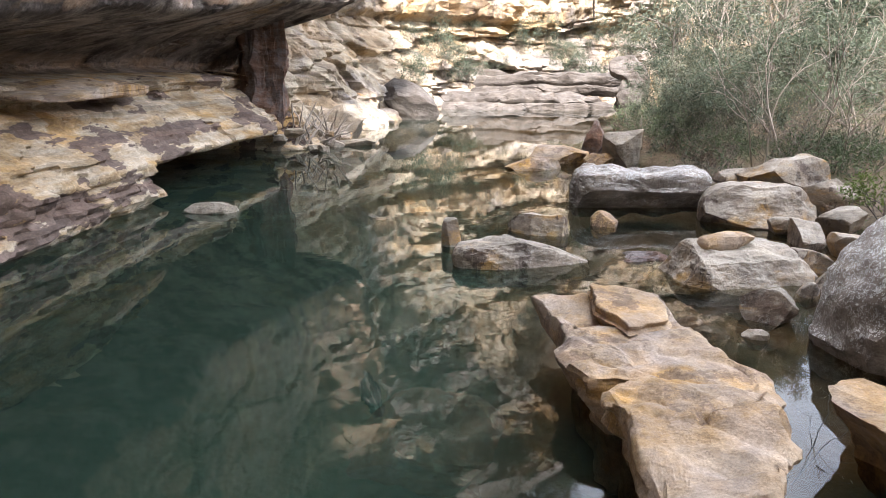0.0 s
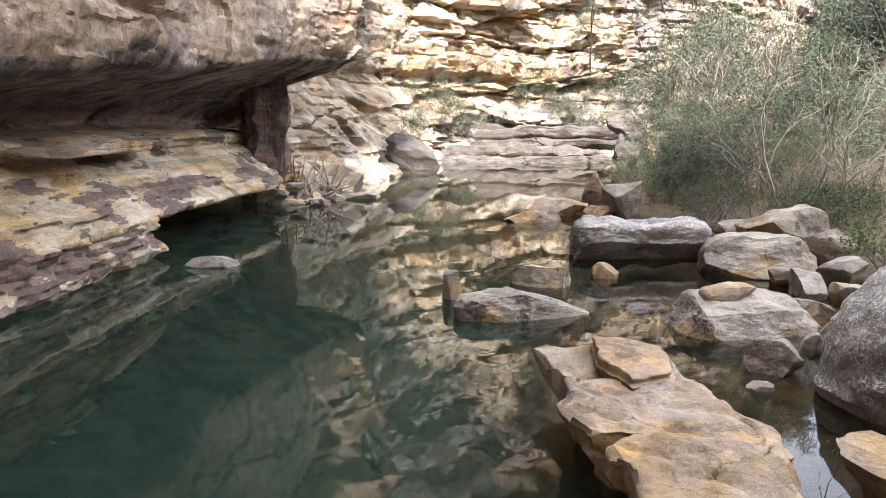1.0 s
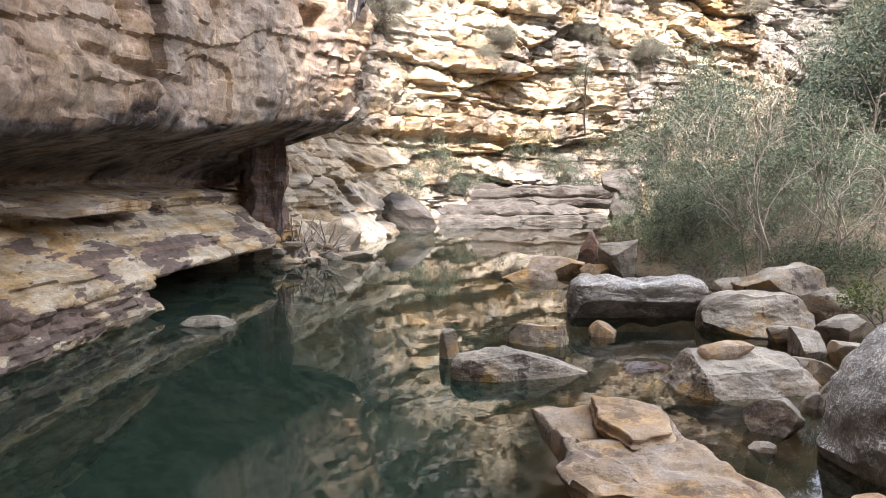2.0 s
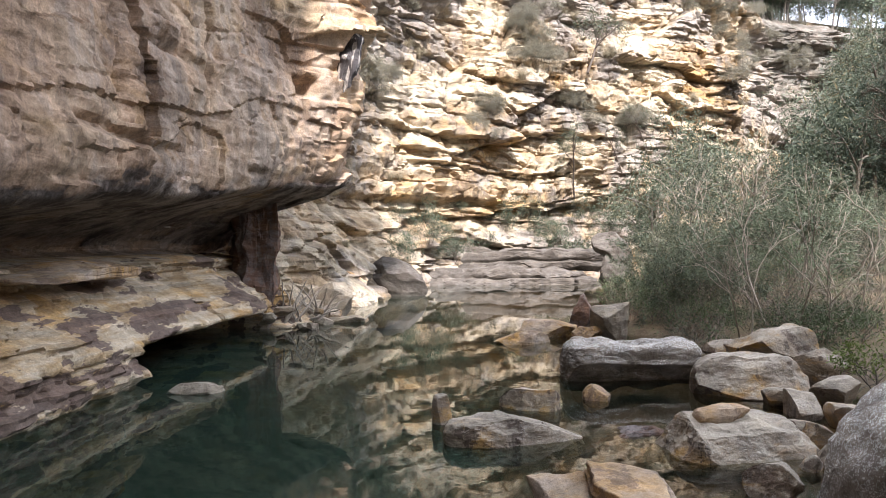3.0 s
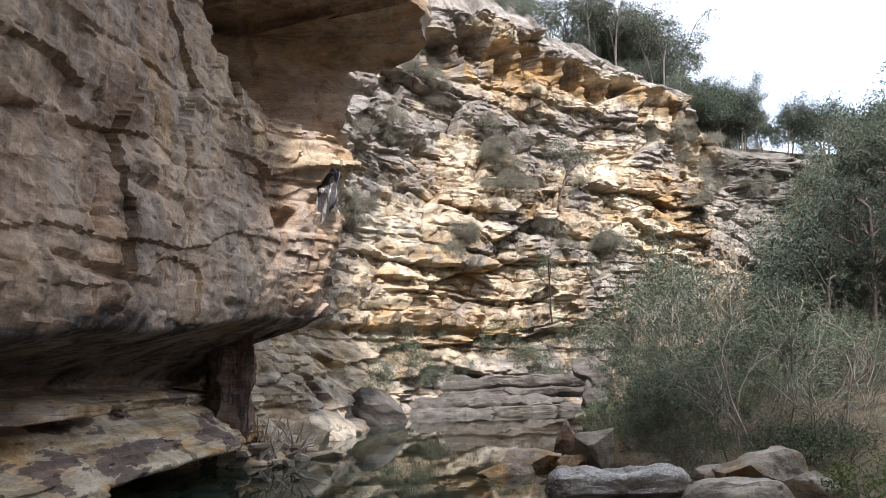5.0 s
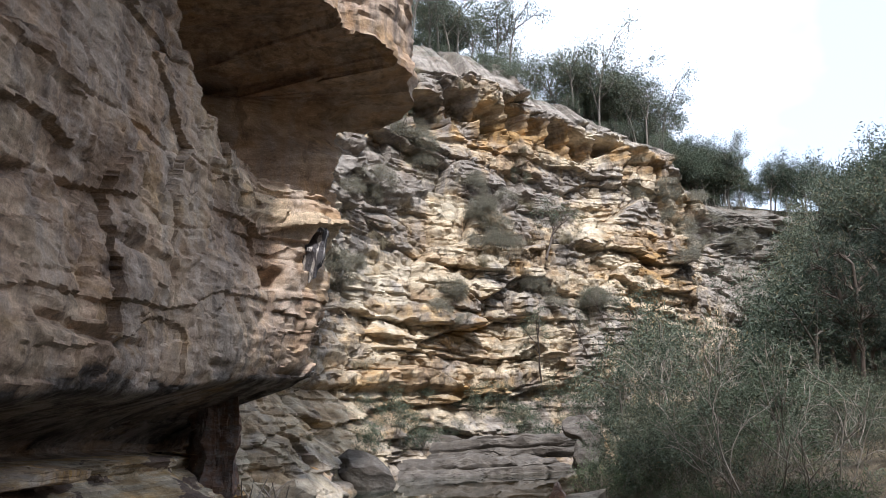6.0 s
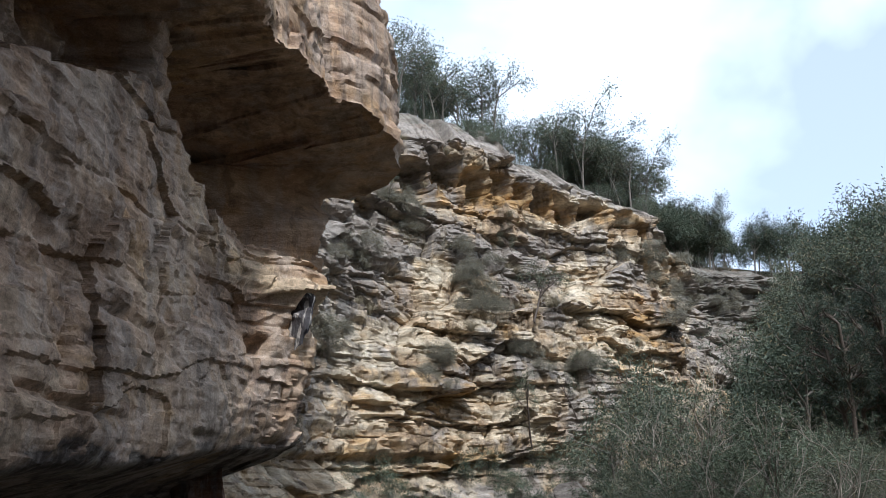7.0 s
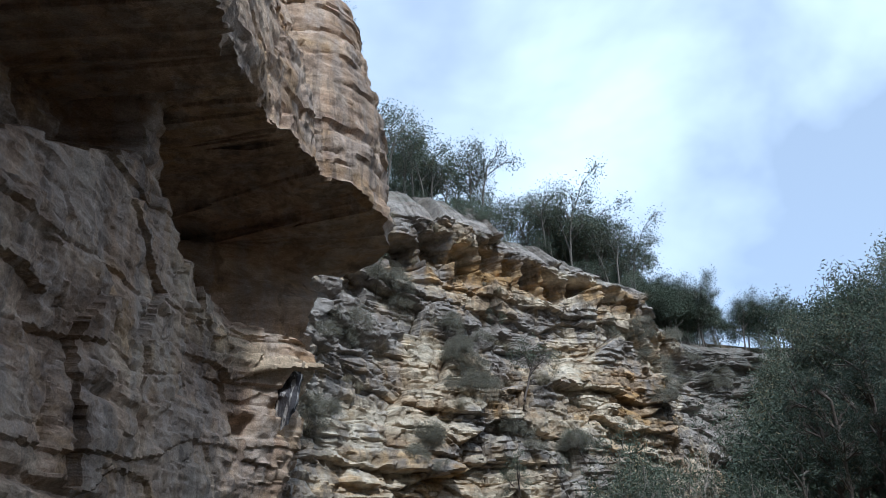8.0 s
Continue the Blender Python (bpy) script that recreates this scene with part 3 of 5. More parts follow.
def build_far_cliff():
    s = np.concatenate([np.arange(0, 84, FAR_STEP), np.arange(84, 150, 0.5)])
    at, way, s = rounded(FAR_LINE, s)
    n = len(s)
    z0 = np.arange(-1.0, 27.0, 0.084)
    S, Z = np.meshgrid(s, z0, indexing="ij")
    tall = far_tall(s)[:, None]
    Zc = np.where(Z > 0, Z * tall / 26.9, Z)
    # batter: foot, seam with overhang, swelling middle, crown
    prof = np.interp(Zc * 30.0 / tall, [-1, 0, 1.0, 2.5, 4.1, 5.0, 5.3, 6.2, 9.3, 12.7, 16.7, 18.5, 22, 25, 27, 29.2, 30.2],
                     [0.2, 0, -0.6, -1.8, -3.0, -3.5, -2.9, -2.6, -2.7, -3.6, -3.7, -4.4, -4.9, -5.6, -5.4, -5.2, -5.8])
    o = prof
    bed = Zc + 0.02 * S + 0.5 * fbm(S / 14, Zc / 9, 0.4, 2, 61)
    seam = smooth(-0.25, 0.5, fbm(S / 6, Zc / 2.5, 1.5, 3, 15))
    seam2 = smooth(-0.3, 0.4, fbm(S / 4, Zc / 1.6, 7.5, 3, 25))
    a, ta = beds_jutting(S, bed, 3.0, 6.0, 0.95, 11)
    b, tb = beds_jutting(S + 0.4 * a, bed, 1.0, 2.6, 0.42, 12)
    c, tc = beds_jutting(S, bed, 0.38, 1.6, 0.24, 13, 0.3)
    f1, e1 = facets(S, bed, 3.4, 1.8, 71, row=0.3)
    f2, e2 = facets(S, bed, 1.3, 1.5, 72, row=0.35)
    f3, e3 = facets(S, bed, 0.5, 1.3, 73, row=0.4)
    o = o + a - 0.5 + (b - 0.2) * (0.35 + 0.65 * seam) + c * seam2
    o = o + 0.85 * f1 + 0.34 * f2 + 0.12 * f3
    o = o + 0.16 * crag(S / 2.6, bed / 1.7, 0.3, 6, 75, 0.6)
    o = o - 0.35 * np.exp(-(e1 / 0.035) ** 2) - 0.12 * np.exp(-(e2 / 0.05) ** 2)
    o = o + 0.9 * fbm(S / 12, Zc / 9, 2.2, 2, 16)
    # upright ribs and clefts in the weathered parts
    weather = parts_of(S, Zc, GREY_PARTS, 35)
    rib = np.abs(vnoise(S / 1.1 + 0.4 * fbm(S / 3, Zc / 3, 0.2, 2, 64), Zc / 7, 0.5, 65))
    o = o + np.clip(weather, 0, 1) * (0.55 * (rib - 0.3) + 0.35 * f2)
    for k, (line, depth, hollow) in enumerate(LEDGES):
        ls, lz = zip(*line)
        z_line = np.interp(S, ls, lz) + 0.35 * fbm(S / 3.5, 0.3 * k, 0.2, 3, 90 + k)
        reach = smooth(ls[0] - 1.0, ls[0] + 1.5, S) * smooth(ls[-1] + 1.0, ls[-1] - 1.5, S) * (0.55 + 0.45 * smooth(-0.4, 0.3, fbm(S / 3, 1.7 * k, 0.6, 2, 97)))
        drop = z_line - Zc
        o = o + depth * reach * np.where(drop > 0, -0.65 * np.exp(-drop / hollow), 0.35 * np.exp(drop / (1.6 * hollow)))
    # gully between the corner block and the main face
    o = o - 1.4 * np.exp(-((S - 11) / 2.2) ** 2) * smooth(2, 6, Zc)
    # scooped hollows with sharp ribs under the crown
    brow = np.interp(S, [24, 34, 42, 49, 54, 66, 76, 90], [27.0, 27.6, 28.2, 28.3, 27.1, 25.4, 23.8, 22.0])
    q = S / 3.0 + 0.45 * vnoise(S / 5, 0.2, 0.7, 19) + 0.05 * (Zc - brow)
    hollow = np.floor(q)
    cell = np.abs((q - hollow) - 0.5) * 2
    up = Zc - brow - 1.4 * (rnd(hollow, 6, 18) - 0.5)
    o = o - (1.2 + 1.9 * rnd(hollow, 2, 18)) * (1 - cell ** 2.2) * smooth(-3.4, -0.2, up) * smooth(1.15, 0.85, up) * smooth(22, 27, S) * smooth(84, 76, S)
    X = at[:, :1] + o * way[:, 1:]
    Y = at[:, 1:] - o * way[:, :1]
    tone = 0.35 * ta + 0.25 * tb + 0.15 * tc + 0.25 * (0.5 + 0.5 * f2)
    rust = np.clip(parts_of(S, Zc, RUST_PARTS, 45), 0, 1)
    # the broken slope above the crown, back to the ridge
    v = np.arange(0.6, 26, 0.6)
    S2, V = np.meshgrid(s, v, indexing="ij")
    o2 = o[:, -1:] - V
    rise = np.interp(s, [0, 45, 58, 80], [5.2, 5.0, 3.2, 2.6])[:, None]
    Z2 = Zc[:, -1:] + rise * (1 - np.exp(-V / 3.0)) + 0.35 * fbm(S2 / 2.2, V / 1.6, 0.6, 4, 25) * smooth(0, 2, V) + 0.55 * strata(S2, V, 2.0, 4, 0.5, 0.2, 26)[0]
    X = np.hstack([X, at[:, :1] + o2 * way[:, 1:]])
    Y = np.hstack([Y, at[:, 1:] - o2 * way[:, :1]])
    Zc = np.hstack([Zc, Z2])
    tone = np.hstack([tone, 0.4 + 0.3 * rnd(np.floor(S2 / 2), np.floor(V), 3)])
    me = sheet("cliff_far", X, Y, Zc, tone)
    for key, values, rest in (("weather", weather, 1.0), ("rust", rust, 0.0)):
        whole = np.hstack([values, np.full(S2.shape, rest)])
        me.attributes.new(key, "FLOAT", "POINT").data.foreach_set("value", whole.astype(np.float32).ravel())
    me.set_sharp_from_angle(angle=radians(40))
    me.materials.append(MAT_FAR)
    me.materials.append(MAT_TOP)
    above = np.zeros((X.shape[0] - 1, X.shape[1] - 1), np.int32)
    above[:, len(z0) + 1:] = 1
    far_side = s[:-1] + 3 * vnoise(s[:-1] / 2, 0.3, 0.2, 33) > 79
    above[far_side, :] = 1
    me.polygons.foreach_set("material_index", above.ravel())
    ob = part("cliff_far", me, MAT_FAR)
    tagged(ob, "tall sunlit cream and ochre sandstone cliff with grey weathered streaks", "cliff", kind="structure")
    return X, Y, Zc, n


# ---- the overhanging wall beside the pool ----
STATION_Y = (-20, 9.5, 13, 16.5, 19.5, 22.5, 24.5, 30)
LIP = (2.9, 3.0, 3.42, 3.55, 3.95, 4.25, 4.3, 4.5)


def build_left_wall():
    s = np.concatenate([np.arange(0, 46, 0.35), np.arange(46, 80, 0.06), np.arange(80, 88, 0.3)])
    at, way, s = rounded(LEFT_LINE, s)
    z = np.concatenate([np.arange(-2.6, 13, 0.056), np.arange(13, 25, 0.11)])
    S, Z = np.meshgrid(s, z, indexing="ij")
    y = at[:, 1][:, None]
    # keep the station order past the corner by using distance along the wall
    corner = s[np.argmax(at[:, 1] > 24.0)]
    y = np.where(s[:, None] > corner, 24.0 + (s[:, None] - corner), y)
    lip = np.interp(y, STATION_Y, LIP)
    k = Z + 0.05 * fbm(S / 2.5, 0.2, 0.9, 3, 31)
    end = smooth(20.5, 23.5, y)
    bench = 0.14 + 0.04 * vnoise(S / 3, 0.4, 0.1, 55)
    q = k / bench
    stepped = bench * (np.floor(q) + smooth(0.7, 1.0, q - np.floor(q)))
    k = np.where(k > 0.6, k + (stepped - k) * 0.85 * smooth(2.3, 2.1, k), k)
    shelf = np.interp(k, [-2.6, -0.3, 0.0, 0.30, 0.36, 0.75, 0.85, 1.65, 1.72, 1.95, 2.0, 2.25, 2.33],
                      [-0.6, -0.25, -0.02, 0.02, -0.12, -0.02, -0.15, -1.45, -1.75, -1.8, -1.55, -1.65, -3.7])
    shelf = shelf - 1.3 * end * smooth(-0.4, 0.5, Z)
    under = 5.0 * smooth(0.58, 0.44, k) * smooth(13.9, 14.5, y) * smooth(22.6, 21.6, y)
    roof = np.interp((k - 2.35) / (lip - 2.35), [0, 0.25, 0.6, 0.85, 1.0, 1.12], [-3.7, -3.5, -2.2, -0.6, 0.35, 0.55])
    h = Z - lip
    corner_out = np.interp(Z, [4.5, 8.0, 9.7, 12.0, 13.6, 14.8, 15.8, 16.4, 18, 25], [0, 0.55, 1.0, 1.5, 1.9, 2.7, 3.7, 3.9, 3.6, 1.4])
    late = smooth(22.0, 24.0, y)
    face = np.interp(h, [0.0, 0.5, 1.2, 2.6, 4.6, 6.2, 8, 12, 22], [0.35, 0.62, 0.70, 0.55, 0.35, 0.15, 0.1, 0.1, 0.0])
    face = face + corner_out * late
    o = np.where(k < 2.35, shelf - under, np.where(Z < lip + 0.02, roof, face))
    for _ in range(3):
        o[:, 1:-1] = (o[:, :-2] + 2 * o[:, 1:-1] + o[:, 2:]) / 4
    # the high dark alcove
    lay = Z - 0.15 * (y - 13) * smooth(2.5, 5.0, Z)
    f1, e1 = facets(S, lay, 1.5, 1.8, 81, row=0.25)
    f2, e2 = facets(S, lay, 0.6, 1.6, 82, row=0.3)
    f3, e3 = facets(S, Z, 0.28, 1.4, 83)
    jag = 0.35 * f2 + 0.25 * f1
    low = np.interp(y, [15, 17, 19.7, 22, 24.0, 25.0], [14.5, 12.8, 10.7, 10.2, 9.8, 9.7]) + 0.6 * jag
    edge_y = np.interp(Z, [10, 11, 13.1, 14.8, 19], [20.4, 19.4, 17.0, 15.7, 15.2]) + 0.4 * jag
    roof_z = np.interp(y, [9, 14.4, 18, 21, 24, 26], [12.6, 13.9, 14.5, 14.8, 14.5, 14.2]) + 0.6 * jag
    deep = smooth(0.0, 0.35, y - edge_y) * smooth(0.0, 0.3, 25.3 + 0.25 * fbm(S / 1.5, Z / 1.5, 0.4, 2, 86) - y) * smooth(0.0, 0.45, Z - low)
    near = smooth(16.0, 15.5, y + 0.25 * jag) * smooth(0.0, 0.5, Z + 0.4 * jag - 9.3 - 0.52 * (y - 10.1))
    roofed = smooth(0.0, 0.35, roof_z - Z)
    o = o - ((6.4 + 0.6 * fbm(S / 2.5, Z / 2.5, 0.1, 2, 84)) * deep + (2.4 + 0.9 * fbm(S / 1.6, Z / 1.6, 0.5, 3, 85)) * near) * roofed
    # the visor of rock over the alcoves, with its beak at the corner
    # its unseen near end is lengthened to keep sun off the alcove
    vis = np.interp(y, [-8, 4, 8, 11, 14.4, 17, 20, 22.6, 24.2, 25.2, 27], [4.8, 4.8, 3.6, 2.4, 2.4, 2.5, 2.6, 2.7, 3.9, 4.1, 1.5])
    o = o + (vis - corner_out * late) * (1 - roofed) * np.maximum(np.interp(Z, [13.0, 17, 20, 24, 25], [1.0, 1.0, 0.86, 0.5, 0.4]), smooth(10, 7, y))
    hard = smooth(2.3, 3.4, Z)
    soffit = smooth(2.3, 2.45, Z) * smooth(0.1, -0.15, Z - lip)
    a, ta = beds_jutting(S, lay, 1.8, 4.5, 0.24, 41, 0.10)
    b, tb = beds_jutting(S, lay, 0.62, 2.6, 0.10, 42, 0.16)
    d, td = beds_jutting(S, lay, 0.21, 1.3, 0.035, 47, 0.3)
    c, tc = strata(S, Z + 0.05 * fbm(S / 1.5, 0.3, 0.2, 2, 50), 0.17, 1.9, 0.09, 0.06, 43, 0.15)
    o = o + hard * smooth(-0.5, 0.3, Z - lip) * ((a - 0.15) * smooth(3, 5, Z) + b * smooth(-0.35, 0.35, fbm(S / 3, lay / 1.5, 4.7, 3, 49)) + d * smooth(-0.1, 0.5, fbm(S / 2, lay / 1.2, 0.7, 3, 48))) + c * (1.15 - 0.95 * hard) * (1 - soffit) + (1 - hard) * 0.8 * b * smooth(-0.2, 0.6, Z)
    o = o + hard * (0.15 * f1 + (0.045 * f2 + 0.02 * f3 - 0.03 * np.exp(-(e1 / 0.02) ** 2) - 0.012 * np.exp(-(e2 / 0.03) ** 2)) * smooth(-0.6, 0.3, Z - lip))
    o = o + (1 - hard) * (0.09 * f2 + 0.03 * f3 - 0.03 * np.exp(-(e2 / 0.04) ** 2) + 0.05 * crag(S / 0.9, Z / 0.25, 0.6, 4, 56))
    o = o + hard * 0.07 * crag(S / 1.6, lay / 0.8, 0.3, 6, 57, 0.62) + 0.22 * fbm(S / 5, Z / 3, 1.2, 2, 44) * smooth(2.0, 4.0, Z) + 0.018 * (1 - soffit) * fbm(S / 0.7, Z / 0.16, 0.2, 3, 45)
    o = o + 0.16 * fbm(S / 0.4, Z / 1.3, 0.9, 4, 54) * smooth(22.8, 24.0, y) * smooth(4, 6, Z)
    pale = np.exp(-((Z - low + 0.75 + 0.3 * f1) / 0.6) ** 4) * smooth(17.5, 19.5, y) * smooth(25.5, 24, y)
    o = o + pale * (0.10 + 0.10 * f2 + 0.10 * f1)
    # a notch under the pale band, an upright crack, a shallow seam
    o = o - 0.75 * np.exp(-((y - 22.4) / 0.35) ** 4 - ((Z - 7.15) / 0.28) ** 4)
    o = o - 0.16 * np.exp(-((y - 12.3 - 0.25 * (Z - 4.8)) / 0.10) ** 2 - ((Z - 4.9) / 0.7) ** 4)
    o = o - 0.20 * np.exp(-((Z - 4.35 + 0.1 * f1) / 0.10) ** 2) * smooth(-0.2, 0.5, fbm(S / 3, 0.2, 0.8, 3, 52))
    o = o - 0.18 * np.exp(-((Z - 6.3 + 0.1 * f1) / 0.12) ** 2) * smooth(0.0, 0.5, fbm(S / 3, 0.7, 3.8, 3, 53))
    # the wall's unseen near end is raised to block sun from the alcove
    Z = Z + 0.5 * np.clip(Z - 14, 0, None) * smooth(11, 5, y)
    X = at[:, :1] + o * way[:, 1:]
    Y = at[:, 1:] - o * way[:, :1]
    tone = 0.5 * ta + 0.3 * tb + 0.2 * tc
    # stained soffit, its colour lowered further to stand for shade under the lip
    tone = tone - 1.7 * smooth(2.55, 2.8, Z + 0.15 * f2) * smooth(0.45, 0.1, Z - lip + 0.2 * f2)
    tone = tone + 1.9 * pale
    v = np.arange(0.5, 22, 0.5)
    S2, V = np.meshgrid(s, v, indexing="ij")
    o2 = o[:, -1:] - V
    Z2 = Z[:, -1:] + 3.4 * (1 - np.exp(-V / 4.0)) + 0.4 * fbm(S2 / 1.5, V / 1.5, 0.3, 4, 47) * smooth(0, 1.5, V)
    X = np.hstack([X, at[:, :1] + o2 * way[:, 1:]])
    Y = np.hstack([Y, at[:, 1:] - o2 * way[:, :1]])
    Z = np.hstack([Z, Z2])
    tone = np.hstack([tone, 0.3 + 0.4 * rnd(np.floor(S2), np.floor(V), 4)])
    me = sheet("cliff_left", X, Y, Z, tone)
    me.set_sharp_from_angle(angle=radians(38))
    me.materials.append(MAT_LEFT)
    me.materials.append(MAT_LEDGE)
    cut = (0.25 * (Z[:-1, :-1] + Z[1:, :-1] + Z[1:, 1:] + Z[:-1, 1:]) < 2.33)
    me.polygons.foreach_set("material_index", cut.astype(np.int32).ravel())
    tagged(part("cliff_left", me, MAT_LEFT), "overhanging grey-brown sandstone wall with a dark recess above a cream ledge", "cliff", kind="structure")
    return X, Y, Z, y[:, 0], len(z)


build_ground()
build_water()
far_grid = build_far_cliff()
left_grid = build_left_wall()


# ---- boulders ----
def boulder_mesh(name, seed, dims, facets=22, power=3.2, rough=0.085, detail=None, layers=0.0):
    """A weathered block: a rounded box cut by random planes, with worn grain and beds."""
    if detail is None:
        detail = 5 if max(dims) > 1.1 else 4
    bm = bmesh.new()
    bmesh.ops.create_icosphere(bm, subdivisions=detail, radius=1.0)
    me = bpy.data.meshes.new(name)
    bm.to_mesh(me)
    bm.free()
    n = len(me.vertices)
    p = np.empty(n * 3, np.float32)
    me.vertices.foreach_get("co", p)
    d = p.reshape(-1, 3).astype(float)
    q = d / (np.sum(np.abs(d) ** power, axis=1) ** (1 / power))[:, None]
    g = np.random.default_rng(seed)
    for _ in range(facets):
        w = g.normal(size=3) * (1, 1, 0.8)
        w /= np.linalg.norm(w)
        lim = g.uniform(0.56, 0.9)
        dist = q @ w - lim
        q = q - np.where(dist > 0, dist * 0.98, 0)[:, None] * w
    q = q * np.asarray(dims) / 2
    m = float(np.mean(dims))
    r = fbm(q[:, 0] / (0.45 * m) + seed, q[:, 1] / (0.45 * m), q[:, 2] / (0.35 * m), 5, seed, 0.52)
    beds = vnoise(q[:, 0] * 0.3, q[:, 1] * 0.3, q[:, 2] / (0.10 * m) + seed, seed + 3)
    rag = crag(q[:, 0] / (0.5 * m) + seed, q[:, 1] / (0.5 * m), q[:, 2] / (0.35 * m), 6, seed + 5, 0.58)
    bump = rough * m * 0.28 * r + rough * m * 0.30 * rag + 0.006 * m * beds
    if layers:
        bump = bump + strata(q[:, 0] + q[:, 1] * 0.3, q[:, 2] + seed, layers, 6 * layers, 0.22 * layers, 0.25 * layers, seed)[0]
    q = q + d * bump[:, None]
    me.vertices.foreach_set("co", q.astype(np.float32).ravel())
    me.polygons.foreach_set("use_smooth", np.ones(len(me.polygons), bool))
    tone = 0.5 + 0.3 * r
    me.attributes.new("tone", "FLOAT", "POINT").data.foreach_set("value", tone.astype(np.float32))
    me.update()
    me.set_sharp_from_angle(angle=radians(24))
    return me


def boulder(name, label, at, dims, turn, seed, mat, lean=(0, 0), category="rock", group="", **shape):
    me = boulder_mesh(name, seed, dims, **shape)
    me.materials.append(mat)
    ob = new(name, me)
    ob.matrix_basis = pose(*at, lean[0], lean[1], turn)
    return tagged(ob, label, category, group)


def slab_mesh(name, outline, base, thick, slope, seed, under=0.75, rough=0.03):
    """A flat-topped rock with a given plan: worn top, broken rim, undercut sides."""
    o = np.array(outline, float)
    mid = o.mean(0)
    loop = np.vstack([o, o[:1]])
    run = np.concatenate([[0], np.cumsum(np.hypot(*np.diff(loop, axis=0).T))])
    at = np.arange(0, run[-1], 0.04)
    fine = np.stack([np.interp(at, run, loop[:, k]) for k in (0, 1)], 1)
    jag = 0.05 * crag(fine[:, 0] / 0.5 + seed, fine[:, 1] / 0.5, 0.3, 3, seed + 2)
    fine = fine + (fine - mid) / np.hypot(*(fine - mid).T)[:, None] * jag[:, None]
    rings = [(f, 1.0) for f in np.linspace(0, 0.86, 36)] + [(0.89, 1.0), (0.93, 0.995), (0.965, 0.985), (0.985, 0.965), (1.0, 0.93), (1.0, 0.86), (0.985, 0.80), (0.98, 0.74), (0.95, 0.66), (0.5 * under + 0.46, 0.58), (under + 0.06, 0.48), (under, 0.36), (under * 0.95, 0.0), (under * 0.9, -0.3)]
    n = len(fine)
    P, Zs = [], []
    for f, zf in rings:
        P.append(mid + (fine - mid) * f)
        Zs.append(np.full(n, zf))
    P, zf = np.array(P), np.array(Zs)
    x, y = P[..., 0], P[..., 1]
    top = thick + slope[0] * (x - mid[0]) + slope[1] * (y - mid[1])
    z = base + zf * top
    r1 = fbm(x / 0.55, y / 0.55, z / 0.4, 5, seed)
    step = strata(x + 0.4 * y, y * 0.7 - x * 0.2 + seed, 0.55, 1.0, 0.03, 0.025, seed)[0]
    plate, crack = facets(x, y * 1.3 + 0.4 * x, 0.75, 1.3, seed + 4, tilt=1.2)
    z = z + rough * 1.6 * r1 * (zf > 0.2) + (0.6 * step + 0.022 * plate - 0.02 * np.exp(-(crack / 0.12) ** 2)) * (zf > 0.9) * rough / 0.035
    sway = rough * 2.2 * fbm(x / 0.3, y / 0.3, z / 0.10, 4, seed + 5) * (zf < 0.99)
    dx, dy = P[..., 0] - mid[0], P[..., 1] - mid[1]
    l = np.hypot(dx, dy) + 1e-6
    x, y = x + sway * dx / l, y + sway * dy / l
    x, y, z = (np.concatenate([a, a[:, :1]], 1) for a in (x, y, z))
    me = sheet(name, x, y, z, 0.5 + 0.3 * fbm(x / 0.8, y / 0.8, z / 0.5, 3, seed + 8), flip=True)
    me.set_sharp_from_angle(angle=radians(42))
    return me


def slab(name, label, outline, base, thick, slope, seed, mat, **kw):
    me = slab_mesh(name, outline, base, thick, slope, seed, **kw)
    me.materials.append(mat)
    return tagged(new(name, me), label, "rock")


def tube(path, radii, sides=5):
    p = np.asarray(path, float)
    w = np.gradient(p, axis=0)
    w /= np.linalg.norm(w, axis=1, keepdims=True) + 1e-9
    ref = np.where(np.abs(w[:, 2:3]) > 0.9, np.array([[1.0, 0, 0]]), np.array([[0, 0, 1.0]]))
    a = np.cross(w, ref)
    a /= np.linalg.norm(a, axis=1, keepdims=True) + 1e-9
    b = np.cross(w, a)
    th = np.linspace(0, 2 * np.pi, sides, endpoint=False)
    v = p[:, None] + np.asarray(radii)[:, None, None] * (np.cos(th)[None, :, None] * a[:, None] + np.sin(th)[None, :, None] * b[:, None])
    k, n = np.arange(sides), len(p)
    f = [np.stack([i * sides + k, i * sides + (k + 1) % sides, (i + 1) * sides + (k + 1) % sides, (i + 1) * sides + k], 1) for i in range(n - 1)]
    return v.reshape(-1, 3), np.vstack(f)


